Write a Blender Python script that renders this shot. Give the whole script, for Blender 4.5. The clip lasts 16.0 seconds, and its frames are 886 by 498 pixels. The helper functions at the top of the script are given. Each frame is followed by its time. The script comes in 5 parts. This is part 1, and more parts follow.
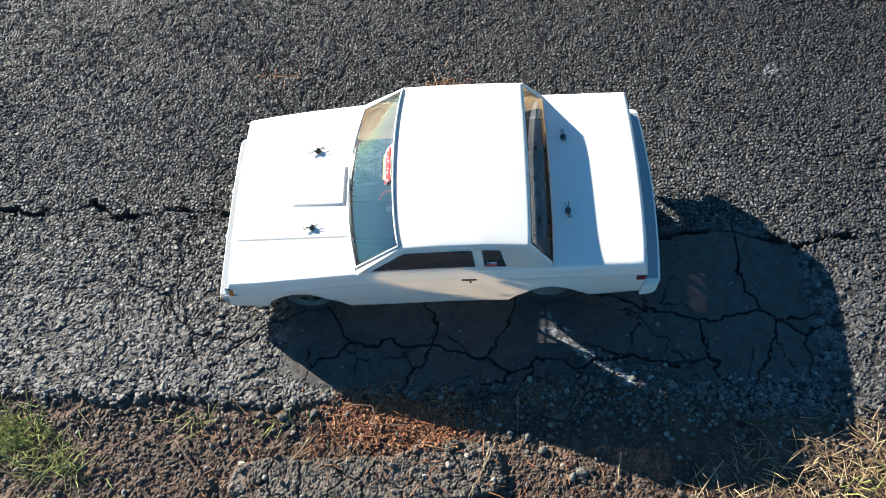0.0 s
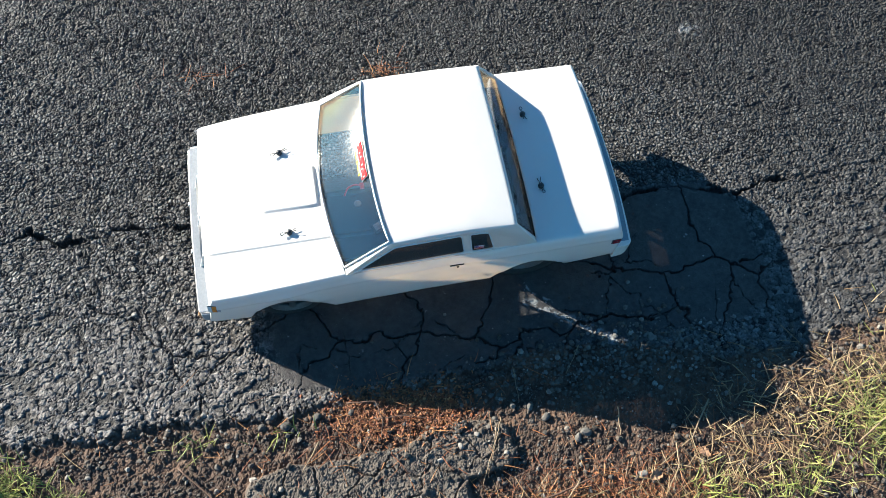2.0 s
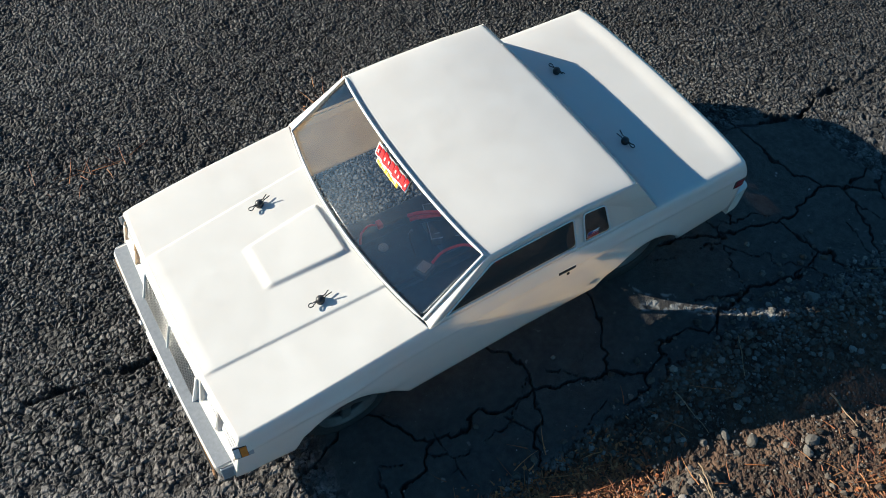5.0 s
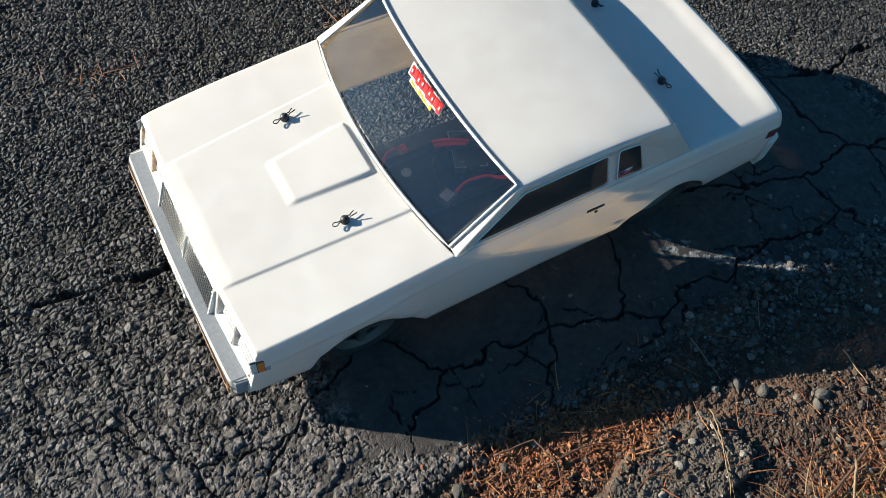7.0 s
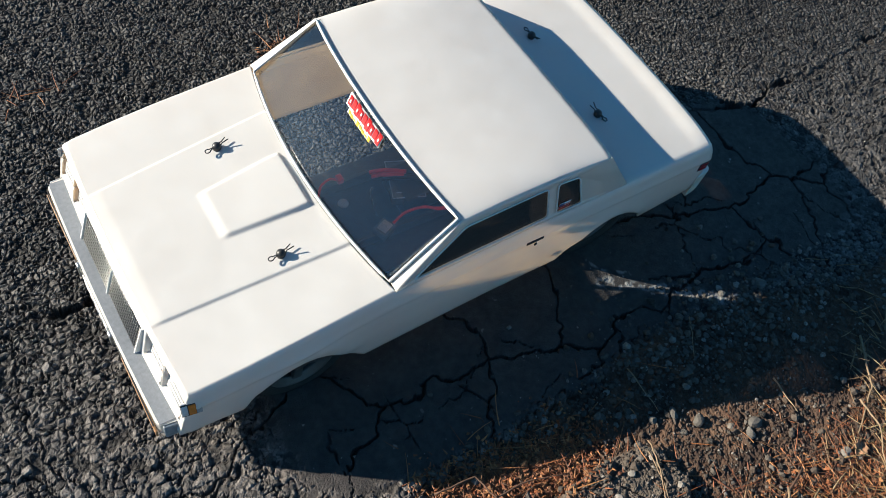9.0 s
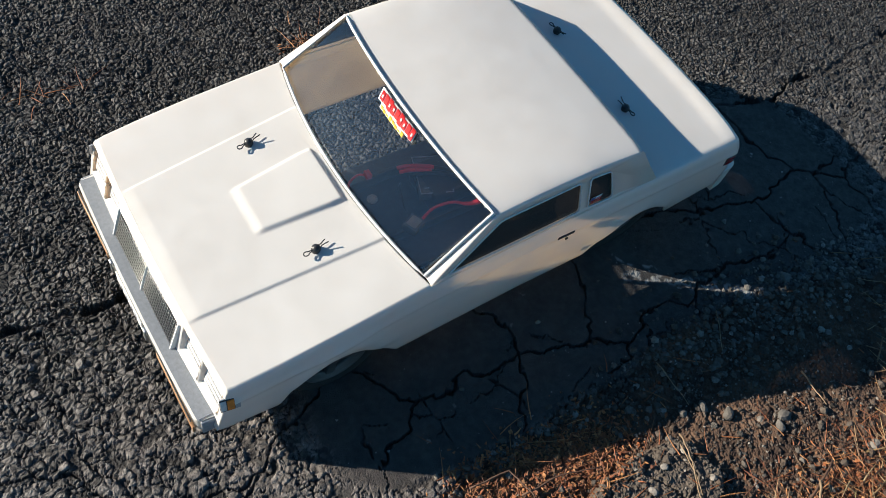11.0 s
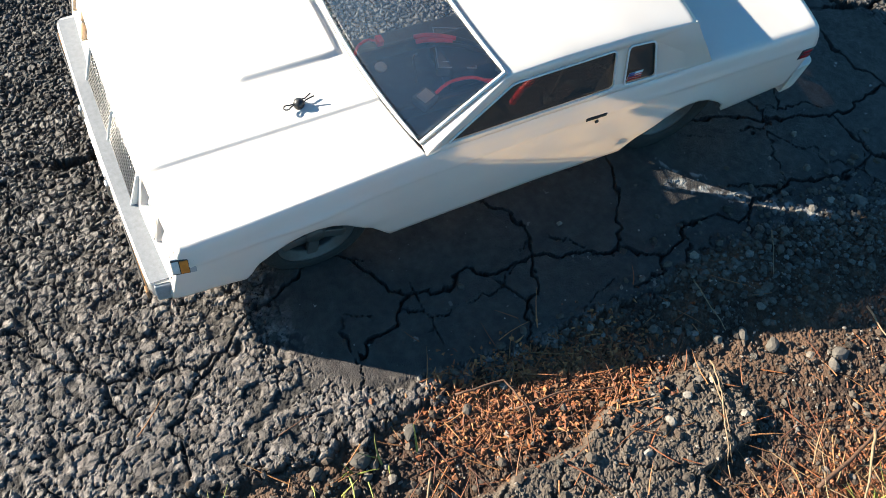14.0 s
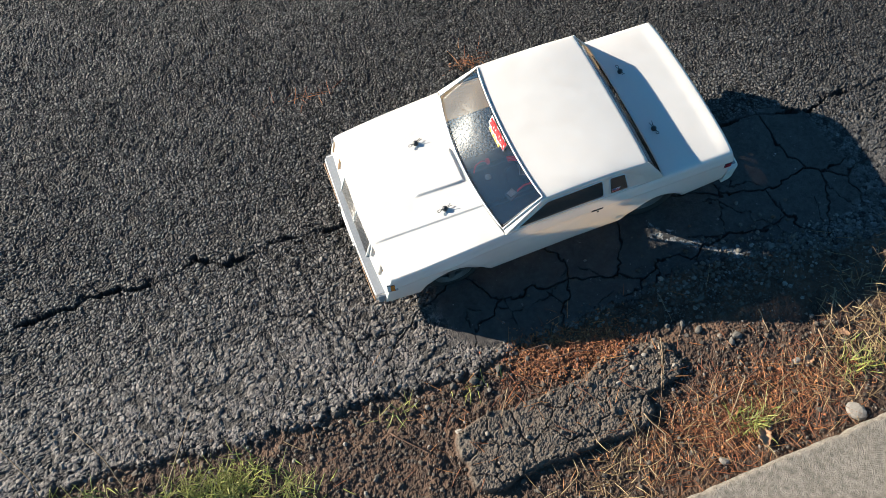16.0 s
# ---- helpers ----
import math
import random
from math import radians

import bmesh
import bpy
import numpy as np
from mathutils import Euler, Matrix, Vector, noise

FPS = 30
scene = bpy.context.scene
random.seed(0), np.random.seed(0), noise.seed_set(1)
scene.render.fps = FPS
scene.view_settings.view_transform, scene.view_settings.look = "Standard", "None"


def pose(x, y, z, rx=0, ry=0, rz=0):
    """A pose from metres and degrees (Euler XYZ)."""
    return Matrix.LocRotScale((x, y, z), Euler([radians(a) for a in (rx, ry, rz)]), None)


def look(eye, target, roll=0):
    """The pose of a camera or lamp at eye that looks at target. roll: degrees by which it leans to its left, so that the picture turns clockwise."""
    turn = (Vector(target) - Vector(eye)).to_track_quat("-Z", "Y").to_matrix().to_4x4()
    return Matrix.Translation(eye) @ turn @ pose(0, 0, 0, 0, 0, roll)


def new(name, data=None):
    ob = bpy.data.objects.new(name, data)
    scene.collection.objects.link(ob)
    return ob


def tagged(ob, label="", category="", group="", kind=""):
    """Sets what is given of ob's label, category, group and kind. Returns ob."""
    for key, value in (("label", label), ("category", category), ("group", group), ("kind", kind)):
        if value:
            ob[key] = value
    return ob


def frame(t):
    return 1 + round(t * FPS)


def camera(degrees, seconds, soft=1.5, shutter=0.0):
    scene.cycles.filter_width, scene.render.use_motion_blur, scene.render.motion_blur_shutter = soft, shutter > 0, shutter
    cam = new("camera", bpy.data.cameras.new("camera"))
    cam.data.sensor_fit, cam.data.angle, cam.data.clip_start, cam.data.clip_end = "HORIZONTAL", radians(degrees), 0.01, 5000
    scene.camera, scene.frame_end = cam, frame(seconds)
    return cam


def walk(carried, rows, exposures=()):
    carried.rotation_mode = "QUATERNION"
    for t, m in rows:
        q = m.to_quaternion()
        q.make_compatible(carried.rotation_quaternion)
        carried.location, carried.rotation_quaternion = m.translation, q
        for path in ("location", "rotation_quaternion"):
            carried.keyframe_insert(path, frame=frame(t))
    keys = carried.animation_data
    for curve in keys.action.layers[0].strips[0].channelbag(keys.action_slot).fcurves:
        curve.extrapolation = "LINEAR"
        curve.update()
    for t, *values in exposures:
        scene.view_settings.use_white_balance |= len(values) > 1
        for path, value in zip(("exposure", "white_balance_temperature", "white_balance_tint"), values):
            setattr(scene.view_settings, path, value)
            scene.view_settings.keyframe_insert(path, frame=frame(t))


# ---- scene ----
import functools
cam = camera(57.7, 16.0, 0.8)
PATH = [
    (0, (0.055, -0.611, 0.984), (-0.054, 0.404, -0.736), -7.3),
    (0.5, (0.05, -0.608, 0.985), (-0.05, 0.405, -0.737), -6.7),
    (1, (0.043, -0.599, 1.012), (-0.053, 0.372, -0.734), -5.5),
    (1.5, (-0.008, -0.584, 1.021), (0.004, 0.358, -0.743), -2.0),
    (2, (-0.1, -0.574, 1.015), (0.13, 0.325, -0.757), 3.5),
    (2.5, (-0.147, -0.563, 1.009), (0.176, 0.321, -0.755), 7.0),
    (2.9, (-0.179, -0.556, 1.014), (0.190, 0.322, -0.746), 7.9),
    (3, (-0.174, -0.555, 1.012), (0.189, 0.323, -0.748), 2.7),
    (3.2, (-0.153, -0.574, 1.014), (0.202, 0.317, -0.741), -4.0),
    (5.3, (-0.314, -0.408, 0.648), (0.394, 0.628, -0.909), 2.2),
    (5.5, (-0.317, -0.4, 0.657), (0.384, 0.61, -0.921), 2.8),
    (6, (-0.312, -0.417, 0.645), (0.39, 0.6, -0.927), 2.6),
    (6.5, (-0.334, -0.419, 0.64), (0.357, 0.518, -0.986), 6.3),
    (7, (-0.331, -0.413, 0.648), (0.341, 0.494, -1.003), 7.9),
    (7.5, (-0.326, -0.41, 0.67), (0.293, 0.479, -1.011), 7.5),
    (8, (-0.321, -0.405, 0.671), (0.378, 0.452, -0.995), 10.3),
    (8.2, (-0.324, -0.403, 0.667), (0.45, 0.465, -0.961), 12.1),
    (10.3, (-0.352, -0.382, 0.624), (0.52, 0.461, -0.966), 15.2),
    (10.5, (-0.36, -0.391, 0.627), (0.517, 0.468, -0.951), 14.7),
    (11, (-0.358, -0.38, 0.638), (0.492, 0.461, -0.965), 14.6),
    (11.5, (-0.39, -0.38, 0.646), (0.508, 0.464, -0.929), 15.8),
    (12, (-0.407, -0.381, 0.635), (0.457, 0.505, -0.936), 14.7),
    (12.5, (-0.401, -0.388, 0.574), (0.399, 0.549, -1.001), 11.8),
    (13, (-0.301, -0.419, 0.508), (0.201, 0.66, -1.099), 1.9),
    (13.5, (-0.241, -0.447, 0.479), (0.239, 0.599, -1.156), 1.1),
    (14, (-0.298, -0.416, 0.538), (0.363, 0.436, -1.146), 13.0),
    (14.5, (-0.367, -0.42, 0.611), (0.224, 0.442, -1.095), 10.3),
    (15, (-0.381, -0.457, 0.746), (0.136, 0.371, -0.999), 5.4),
    (15.5, (-0.366, -0.548, 0.91), (0.047, 0.336, -0.835), 0.2),
    (16, (-0.36, -0.632, 1.083), (-0.066, 0.295, -0.665), -4.3),
]

EXPOSURES = [(0.0, 2.15, 5200, 14), (1.5, 2.12, 5150, 14), (3.2, 1.95, 5100, 14), (5.3, 1.36, 5280, 14), (8.2, 1.36, 5330, 16), (10.3, 1.28, 5350, 17), (12.3, 1.21, 5400, 18), (12.9, 1.50, 5480, 18), (13.4, 2.10, 5600, 18), (14.1, 2.10, 5550, 17), (14.6, 1.88, 5500, 17), (15.2, 1.63, 5380, 16), (16.0, 1.70, 5420, 17)]
walk(cam, [(t, look(eye, target, roll)) for t, eye, target, roll in PATH], EXPOSURES)

# ---- light ----
SUN_WAY = Vector((-1.97, 1.57, 1.0))
SUN_UP = math.asin(SUN_WAY.normalized().z)
SUN_TURN = math.atan2(SUN_WAY.x, SUN_WAY.y)
world = bpy.data.worlds.new("sky")
scene.world = world
world.use_nodes = True
wn = world.node_tree
wn.nodes.clear()
sky = wn.nodes.new("ShaderNodeTexSky")
sky.sky_type, sky.sun_disc, sky.sun_elevation, sky.sun_rotation = "NISHITA", False, SUN_UP, SUN_TURN
sky.air_density, sky.dust_density, sky.ozone_density = 1.0, 0.2, 3.0
sky_bg, sky_out = wn.nodes.new("ShaderNodeBackground"), wn.nodes.new("ShaderNodeOutputWorld")
sky_bg.inputs["Strength"].default_value = 0.040
clear_air = wn.nodes.new("ShaderNodeMix")
clear_air.data_type, clear_air.blend_type = "RGBA", "MULTIPLY"
clear_air.inputs[0].default_value = 1.0
clear_air.inputs[7].default_value = (0.66, 1.08, 1.0, 1)
wn.links.new(sky.outputs[0], clear_air.inputs[6])
wn.links.new(clear_air.outputs[2], sky_bg.inputs[0])
wn.links.new(sky_bg.outputs[0], sky_out.inputs[0])
sun = new("sun", bpy.data.lights.new("sun", "SUN"))
sun.data.energy, sun.data.angle, sun.data.color = 5.0, radians(0.53), (1.0, 0.83, 0.53)
sun.matrix_world = look(SUN_WAY * 4, (0, 0, 0))


# ---- materials ----
def material(name, colour=(0.5, 0.5, 0.5), rough=0.5, metal=0.0, vary=0.0, scale=60.0, bump=0.0, bump_scale=300.0, spec=0.5, coat=0.0, second=None):
    """A principled material; vary mixes a second tone in by noise at two scales, bump gives fine relief (metres)."""
    m = bpy.data.materials.new(name)
    m.use_nodes = True
    nt = m.node_tree
    b = nt.nodes["Principled BSDF"]
    b.inputs["Base Color"].default_value = (*colour, 1)
    b.inputs["Roughness"].default_value, b.inputs["Metallic"].default_value = rough, metal
    b.inputs["Specular IOR Level"].default_value, b.inputs["Coat Weight"].default_value = spec, coat
    co = nt.nodes.new("ShaderNodeTexCoord").outputs["Object"]
    if vary:
        n1, n2 = noise_node(nt, co, scale, 6), noise_node(nt, co, scale * 7.3, 3)
        mx = nt.nodes.new("ShaderNodeMath")
        mx.operation = "MULTIPLY_ADD"
        nt.links.new(n2, mx.inputs[0])
        mx.inputs[1].default_value = 0.45
        nt.links.new(n1, mx.inputs[2])
        ramp = nt.nodes.new("ShaderNodeMapRange")
        ramp.inputs["From Min"].default_value, ramp.inputs["From Max"].default_value = 0.5, 0.95
        nt.links.new(mx.outputs[0], ramp.inputs["Value"])
        mix = mix_node(nt, ramp.outputs[0], (*colour, 1), (*(second or [c * (1 - vary) for c in colour]), 1))
        nt.links.new(mix, b.inputs["Base Color"])
    if bump:
        bp = nt.nodes.new("ShaderNodeBump")
        bp.inputs["Distance"].default_value = bump
        nt.links.new(noise_node(nt, co, bump_scale, 5), bp.inputs["Height"])
        nt.links.new(bp.outputs[0], b.inputs["Normal"])
    return m


def noise_node(nt, co, scale, detail=4.0, rough=0.55):
    n = nt.nodes.new("ShaderNodeTexNoise")
    n.inputs["Scale"].default_value, n.inputs["Detail"].default_value, n.inputs["Roughness"].default_value = scale, detail, rough
    nt.links.new(co, n.inputs["Vector"])
    return n.outputs["Fac"]


def mix_node(nt, fac, a, b, mode="MIX"):
    n = nt.nodes.new("ShaderNodeMix")
    n.data_type, n.blend_type = "RGBA", mode
    for socket, value in ((n.inputs[0], fac), (n.inputs[6], a), (n.inputs[7], b)):
        if isinstance(value, bpy.types.NodeSocket):
            nt.links.new(value, socket)
        else:
            socket.default_value = value
    return n.outputs[2]


def range_node(nt, value, lo, hi, to_lo=0.0, to_hi=1.0):
    n = nt.nodes.new("ShaderNodeMapRange")
    nt.links.new(value, n.inputs["Value"])
    for key, v in (("From Min", lo), ("From Max", hi), ("To Min", to_lo), ("To Max", to_hi)):
        n.inputs[key].default_value = v
    return n.outputs[0]


def shell_material(name, colour, rough, through_colour, share):
    """Painted thin polycarbonate: a little of the sun comes through it."""
    m = material(name, colour, rough, spec=0.45, vary=0.02, scale=14, bump=0.00008, bump_scale=55)
    nt = m.node_tree
    b, out = nt.nodes["Principled BSDF"], nt.nodes["Material Output"]
    tr, mx = nt.nodes.new("ShaderNodeBsdfTranslucent"), nt.nodes.new("ShaderNodeMixShader")
    tr.inputs[0].default_value = (*through_colour, 1)
    co = nt.nodes.new("ShaderNodeTexCoord").outputs["Object"]
    nt.links.new(range_node(nt, noise_node(nt, co, 34, 5, 0.6), 0.32, 0.68, 0.86 * share, 1.12 * share), mx.inputs[0])
    nt.links.new(b.outputs[0], mx.inputs[1])
    nt.links.new(tr.outputs[0], mx.inputs[2])
    nt.links.new(mx.outputs[0], out.inputs[0])
    return m


def glass_material(name, tint, rough=0.008, gloss_least=0.08, gloss_most=1.0, film=0.0, dirt=0.004):
    """Clear thin sheet: transparent, with gloss by Fresnel, a little dust, and a hazy film that scatters the sun."""
    m = bpy.data.materials.new(name)
    m.use_nodes = True
    nt = m.node_tree
    nt.nodes.clear()
    out, mx, mx2 = nt.nodes.new("ShaderNodeOutputMaterial"), nt.nodes.new("ShaderNodeMixShader"), nt.nodes.new("ShaderNodeMixShader")
    clear, gloss, dust = nt.nodes.new("ShaderNodeBsdfTransparent"), nt.nodes.new("ShaderNodeBsdfGlossy"), nt.nodes.new("ShaderNodeBsdfDiffuse")
    facing, power = nt.nodes.new("ShaderNodeLayerWeight"), nt.nodes.new("ShaderNodeMath")
    facing.inputs["Blend"].default_value = 0.5
    power.operation, power.inputs[1].default_value = "POWER", 5.0
    nt.links.new(facing.outputs["Facing"], power.inputs[0])
    gloss_share = range_node(nt, power.outputs[0], 0.0, 1.0, gloss_least, gloss_most)
    clear.inputs[0].default_value = (*tint, 1)
    gloss.inputs["Roughness"].default_value = rough
    dust.inputs[0].default_value = (0.55, 0.55, 0.55, 1)
    co = nt.nodes.new("ShaderNodeTexCoord").outputs["Object"]
    specks = range_node(nt, noise_node(nt, co, 420, 2), 0.73, 0.80, dirt, 0.3)
    nt.links.new(specks, mx2.inputs[0])
    nt.links.new(clear.outputs[0], mx2.inputs[1])
    nt.links.new(dust.outputs[0], mx2.inputs[2])
    nt.links.new(gloss_share, mx.inputs[0])
    nt.links.new(mx2.outputs[0], mx.inputs[1])
    nt.links.new(gloss.outputs[0], mx.inputs[2])
    haze, mx3 = nt.nodes.new("ShaderNodeBsdfGlossy"), nt.nodes.new("ShaderNodeMixShader")
    haze.inputs["Roughness"].default_value = 0.19
    nt.links.new(range_node(nt, noise_node(nt, co, 330, 4, 0.7), 0.38, 0.60, 0.1 * film, film), mx3.inputs[0])
    nt.links.new(mx.outputs[0], mx3.inputs[1])
    nt.links.new(haze.outputs[0], mx3.inputs[2])
    nt.links.new(mx3.outputs[0], out.inputs[0])
    return m


SHELL = shell_material("white_polycarbonate", (0.77, 0.765, 0.75), 0.16, (1.0, 0.90, 0.74), 0.33)
INSIDE = shell_material("backed_polycarbonate", (0.45, 0.38, 0.31), 0.5, (1.0, 0.80, 0.58), 0.42)
GLASS = glass_material("clear_polycarbonate", (0.90, 0.92, 0.93), film=0.005)
TINTED = glass_material("smoked_polycarbonate", (0.32, 0.29, 0.27), gloss_least=0.035, gloss_most=0.5, dirt=0.07)
SILVER = material("silver_trim", (0.62, 0.62, 0.62), 0.32, 0.85, vary=0.5, scale=300)
TRIM = material("silver_grey_trim", (0.74, 0.74, 0.73), 0.4, 0.0, vary=0.5, scale=500, second=(0.52, 0.52, 0.52))
BLACK = material("black_plastic", (0.015, 0.015, 0.016), 0.38, vary=0.5, scale=200, second=(0.03, 0.03, 0.032))
CARBON = material("black_chassis_plate", (0.02, 0.02, 0.022), 0.5, vary=0.4, scale=150, second=(0.045, 0.045, 0.045))
RUBBER = material("tyre_rubber", (0.012, 0.012, 0.012), 0.8, vary=0.6, scale=120, second=(0.025, 0.023, 0.021), bump=0.0004, bump_scale=800)
RIM = material("dull_grey_rim", (0.10, 0.098, 0.095), 0.48, 0.3, vary=0.3, scale=200)
RED = material("red_insulation", (0.75, 0.03, 0.05), 0.4, vary=0.3, scale=200)
DARKWIRE = material("black_insulation", (0.02, 0.02, 0.02), 0.4)
AMBER = material("amber_lens", (0.70, 0.22, 0.03), 0.2, vary=0.3, scale=300)
REDLENS = material("red_lens", (0.35, 0.02, 0.03), 0.2, vary=0.3, scale=300)
GOLD = material("gold_rub_strip", (0.40, 0.22, 0.10), 0.4, 0.1, vary=0.4, scale=200)
PAD = material("matt_grey_pad", (0.26, 0.28, 0.31), 0.6, vary=0.25, scale=300, bump=0.00012, bump_scale=1500)
GREYBAR = material("grey_printing", (0.34, 0.34, 0.36), 0.5)
WHITE = material("white_print", (0.74, 0.74, 0.72), 0.5, vary=0.06, scale=200, spec=0.25)
DECAL_RED = material("red_print", (0.60, 0.025, 0.025), 0.6, vary=0.1, scale=200, spec=0.15)
DECAL_YELLOW = material("yellow_print", (0.75, 0.46, 0.04), 0.6, vary=0.1, scale=200, spec=0.15)
FLAG_BLUE = material("blue_print", (0.05, 0.07, 0.22), 0.4)
ALU = material("bare_aluminium", (0.6, 0.6, 0.6), 0.3, 1.0, vary=0.3, scale=200)
MESHWIRE = material("chrome_mesh", (0.34, 0.33, 0.32), 0.35, 0.6)
LENS_PRINT = material("dark_lens_printing", (0.10, 0.10, 0.105), 0.4, vary=0.9, scale=700, second=(0.5, 0.5, 0.5))


# ---- small builders ----
def part(name, bm, mat, parent=None, label="", smooth=True, recalc=True):
    me = bpy.data.meshes.new(name)
    if recalc:
        bmesh.ops.recalc_face_normals(bm, faces=bm.faces)
    for f in bm.faces:
        f.smooth = smooth
    bm.to_mesh(me)
    bm.free()
    for m in (mat if isinstance(mat, (list, tuple)) else [mat]):
        me.materials.append(m)
    ob = new(name, me)
    if parent:
        ob.parent = parent
    return tagged(ob, label)


def thing(name, label, category, at=None, group=""):
    ob = new(name)
    ob.empty_display_size = 0.02
    ob.matrix_world = at or Matrix()
    return tagged(ob, label, category, group)


def box(size, at=(0, 0, 0), turn=None, bevel=0.0, bm=None):
    bm = bm or bmesh.new()
    m = Matrix.Translation(at) @ (turn.to_4x4() if turn else Matrix()) @ Matrix.Diagonal((*size, 1))
    r = bmesh.ops.create_cube(bm, size=1, matrix=m)
    if bevel:
        edges = list({e for v in r["verts"] for e in v.link_edges})
        bmesh.ops.bevel(bm, geom=edges, offset=bevel, segments=2, affect="EDGES", profile=0.6)
    return bm


def rod(points, radius, sides=6, bm=None, taper=1.0):
    """A round bar through the points, closed at both ends."""
    bm = bm or bmesh.new()
    pts = [Vector(p) for p in points]
    rings = []
    for i, p in enumerate(pts):
        d = (pts[min(i + 1, len(pts) - 1)] - pts[max(i - 1, 0)]).normalized()
        a = d.orthogonal().normalized() if i == 0 else (rings_a - d * rings_a.dot(d)).normalized()
        rings_a = a
        b = d.cross(a)
        r = radius * (1 + (taper - 1) * i / max(1, len(pts) - 1))
        rings.append([bm.verts.new(p + r * (math.cos(2 * math.pi * k / sides) * a + math.sin(2 * math.pi * k / sides) * b)) for k in range(sides)])
    for u, v in zip(rings, rings[1:]):
        for k in range(sides):
            bm.faces.new((u[k], u[(k + 1) % sides], v[(k + 1) % sides], v[k]))
    bm.faces.new(rings[0][::-1])
    bm.faces.new(rings[-1])
    return bm


def lathe(profile, steps=40, axis="Y", at=(0, 0, 0), bm=None, close=True):
    """profile: (radius, along) pairs turned round the axis."""
    bm = bm or bmesh.new()
    rows = []
    for k in range(steps):
        a = 2 * math.pi * k / steps
        row = []
        for r, h in profile:
            p = (r * math.cos(a), h, r * math.sin(a)) if axis == "Y" else (r * math.cos(a), r * math.sin(a), h)
            row.append(bm.verts.new(Vector(p) + Vector(at)))
        rows.append(row)
    n = len(profile)
    for k in range(steps):
        u, v = rows[k], rows[(k + 1) % steps]
        for j in range(n if close else n - 1):
            bm.faces.new((u[j], u[(j + 1) % n], v[(j + 1) % n], v[j]))
    return bm


def patch(bm, fn, nu, nv):
    """A grid of quads over fn(u, v), u and v from 0 to 1."""
    g = [[bm.verts.new(fn(i / nu, j / nv)) for j in range(nv + 1)] for i in range(nu + 1)]
    for i in range(nu):
        for j in range(nv):
            bm.faces.new((g[i][j], g[i + 1][j], g[i + 1][j + 1], g[i][j + 1]))
    return g


def sheet(ob, thickness, offset=-1.0, inner=0):
    mod = ob.modifiers.new("thickness", "SOLIDIFY")
    mod.thickness, mod.offset, mod.material_offset, mod.use_even_offset = thickness, offset, inner, False
    return ob


def lerp(a, b, f):
    return a + (b - a) * f


def curve(x, knots):
    """Linear in between (x, value) knots."""
    xs, ys = zip(*knots)
    return float(np.interp(x, xs, ys))


def smooth(a, b, x):
    f = min(1.0, max(0.0, (x - a) / (b - a)))
    return f * f * (3 - 2 * f)


# ---- the model car ----
ROLL = 3.0
car = thing("model_car", "white radio-controlled model coupe with clear windows on cracked asphalt", "model car", pose(0, 0.0068, 0, ROLL, 0, -0.5))

SHOULDER = [(-0.290, 0.0928), (-0.284, 0.0955), (-0.2, 0.1085), (-0.107, 0.1208), (0.0, 0.1247), (0.06, 0.126), (0.14, 0.1275), (0.25, 0.1275), (0.262, 0.127)]
BOTTOM = [(-0.290, 0.045), (-0.2385, 0.040), (-0.235, 0.046), (-0.229, 0.060), (-0.219, 0.071), (-0.209, 0.077), (-0.197, 0.081), (-0.187, 0.0815), (-0.176, 0.079), (-0.165, 0.073), (-0.146, 0.057),
          (-0.131, 0.037), (-0.127, 0.032), (0.0, 0.038), (0.083, 0.039), (0.1, 0.067), (0.109, 0.077), (0.119, 0.0835), (0.13, 0.087), (0.14, 0.087), (0.152, 0.083),
          (0.165, 0.0755), (0.177, 0.065), (0.183, 0.052), (0.187, 0.051), (0.219, 0.056), (0.262, 0.064)]
EDGE_Y = [(-0.290, 0.1252), (-0.27, 0.1290), (-0.235, 0.1305), (-0.19, 0.1310), (-0.1, 0.1308), (0.0, 0.1302), (0.14, 0.1308), (0.262, 0.1300)]
COWL_X, COWL_BOW, NOSE_X = -0.1225, 0.0155, -0.2815
SCREEN_TOP_X, ROOF_REAR_X, BACK_X = -0.0585, 0.1105, 0.139
HOOD_STEPS = 130


def hood_z(x, y):
    t = x + 0.2
    z = 0.1085 + 0.1416 * t - 0.013 * t * t if x > -0.284 else curve(x, [(-0.290, 0.0930), (-0.284, 0.0965)])
    f = abs(y) / curve(x, EDGE_Y)
    z -= (z - curve(x, SHOULDER)) * min(1.0, f) ** 6
    waist = 0.0100 * min(1.0, max(0.0, (-0.124 - x) / 0.151))
    rise = smooth(-0.284, -0.268, x) * (1 - smooth(0.0757, 0.0783, abs(y) + waist))
    z += 0.0019 * rise * (1 - 0.25 * (y / 0.075) ** 2)
    inside = (1 - smooth(0.0268, 0.0315, abs(y) + 0.09 * max(0.0, -0.14 - x))) * smooth(-0.206, -0.196, x) * (1 - smooth(-0.1300, -0.1280, x))
    z += (0.0022 + 0.0008 * smooth(-0.2, -0.13, x)) * inside
    return z


def hood_at(u, v):
    k = 2 * v - 1
    x = lerp(NOSE_X + 0.0045 * k * k, COWL_X + COWL_BOW * k * k, u)
    y = k * curve(x, EDGE_Y)
    return Vector((x, y, hood_z(x, y)))


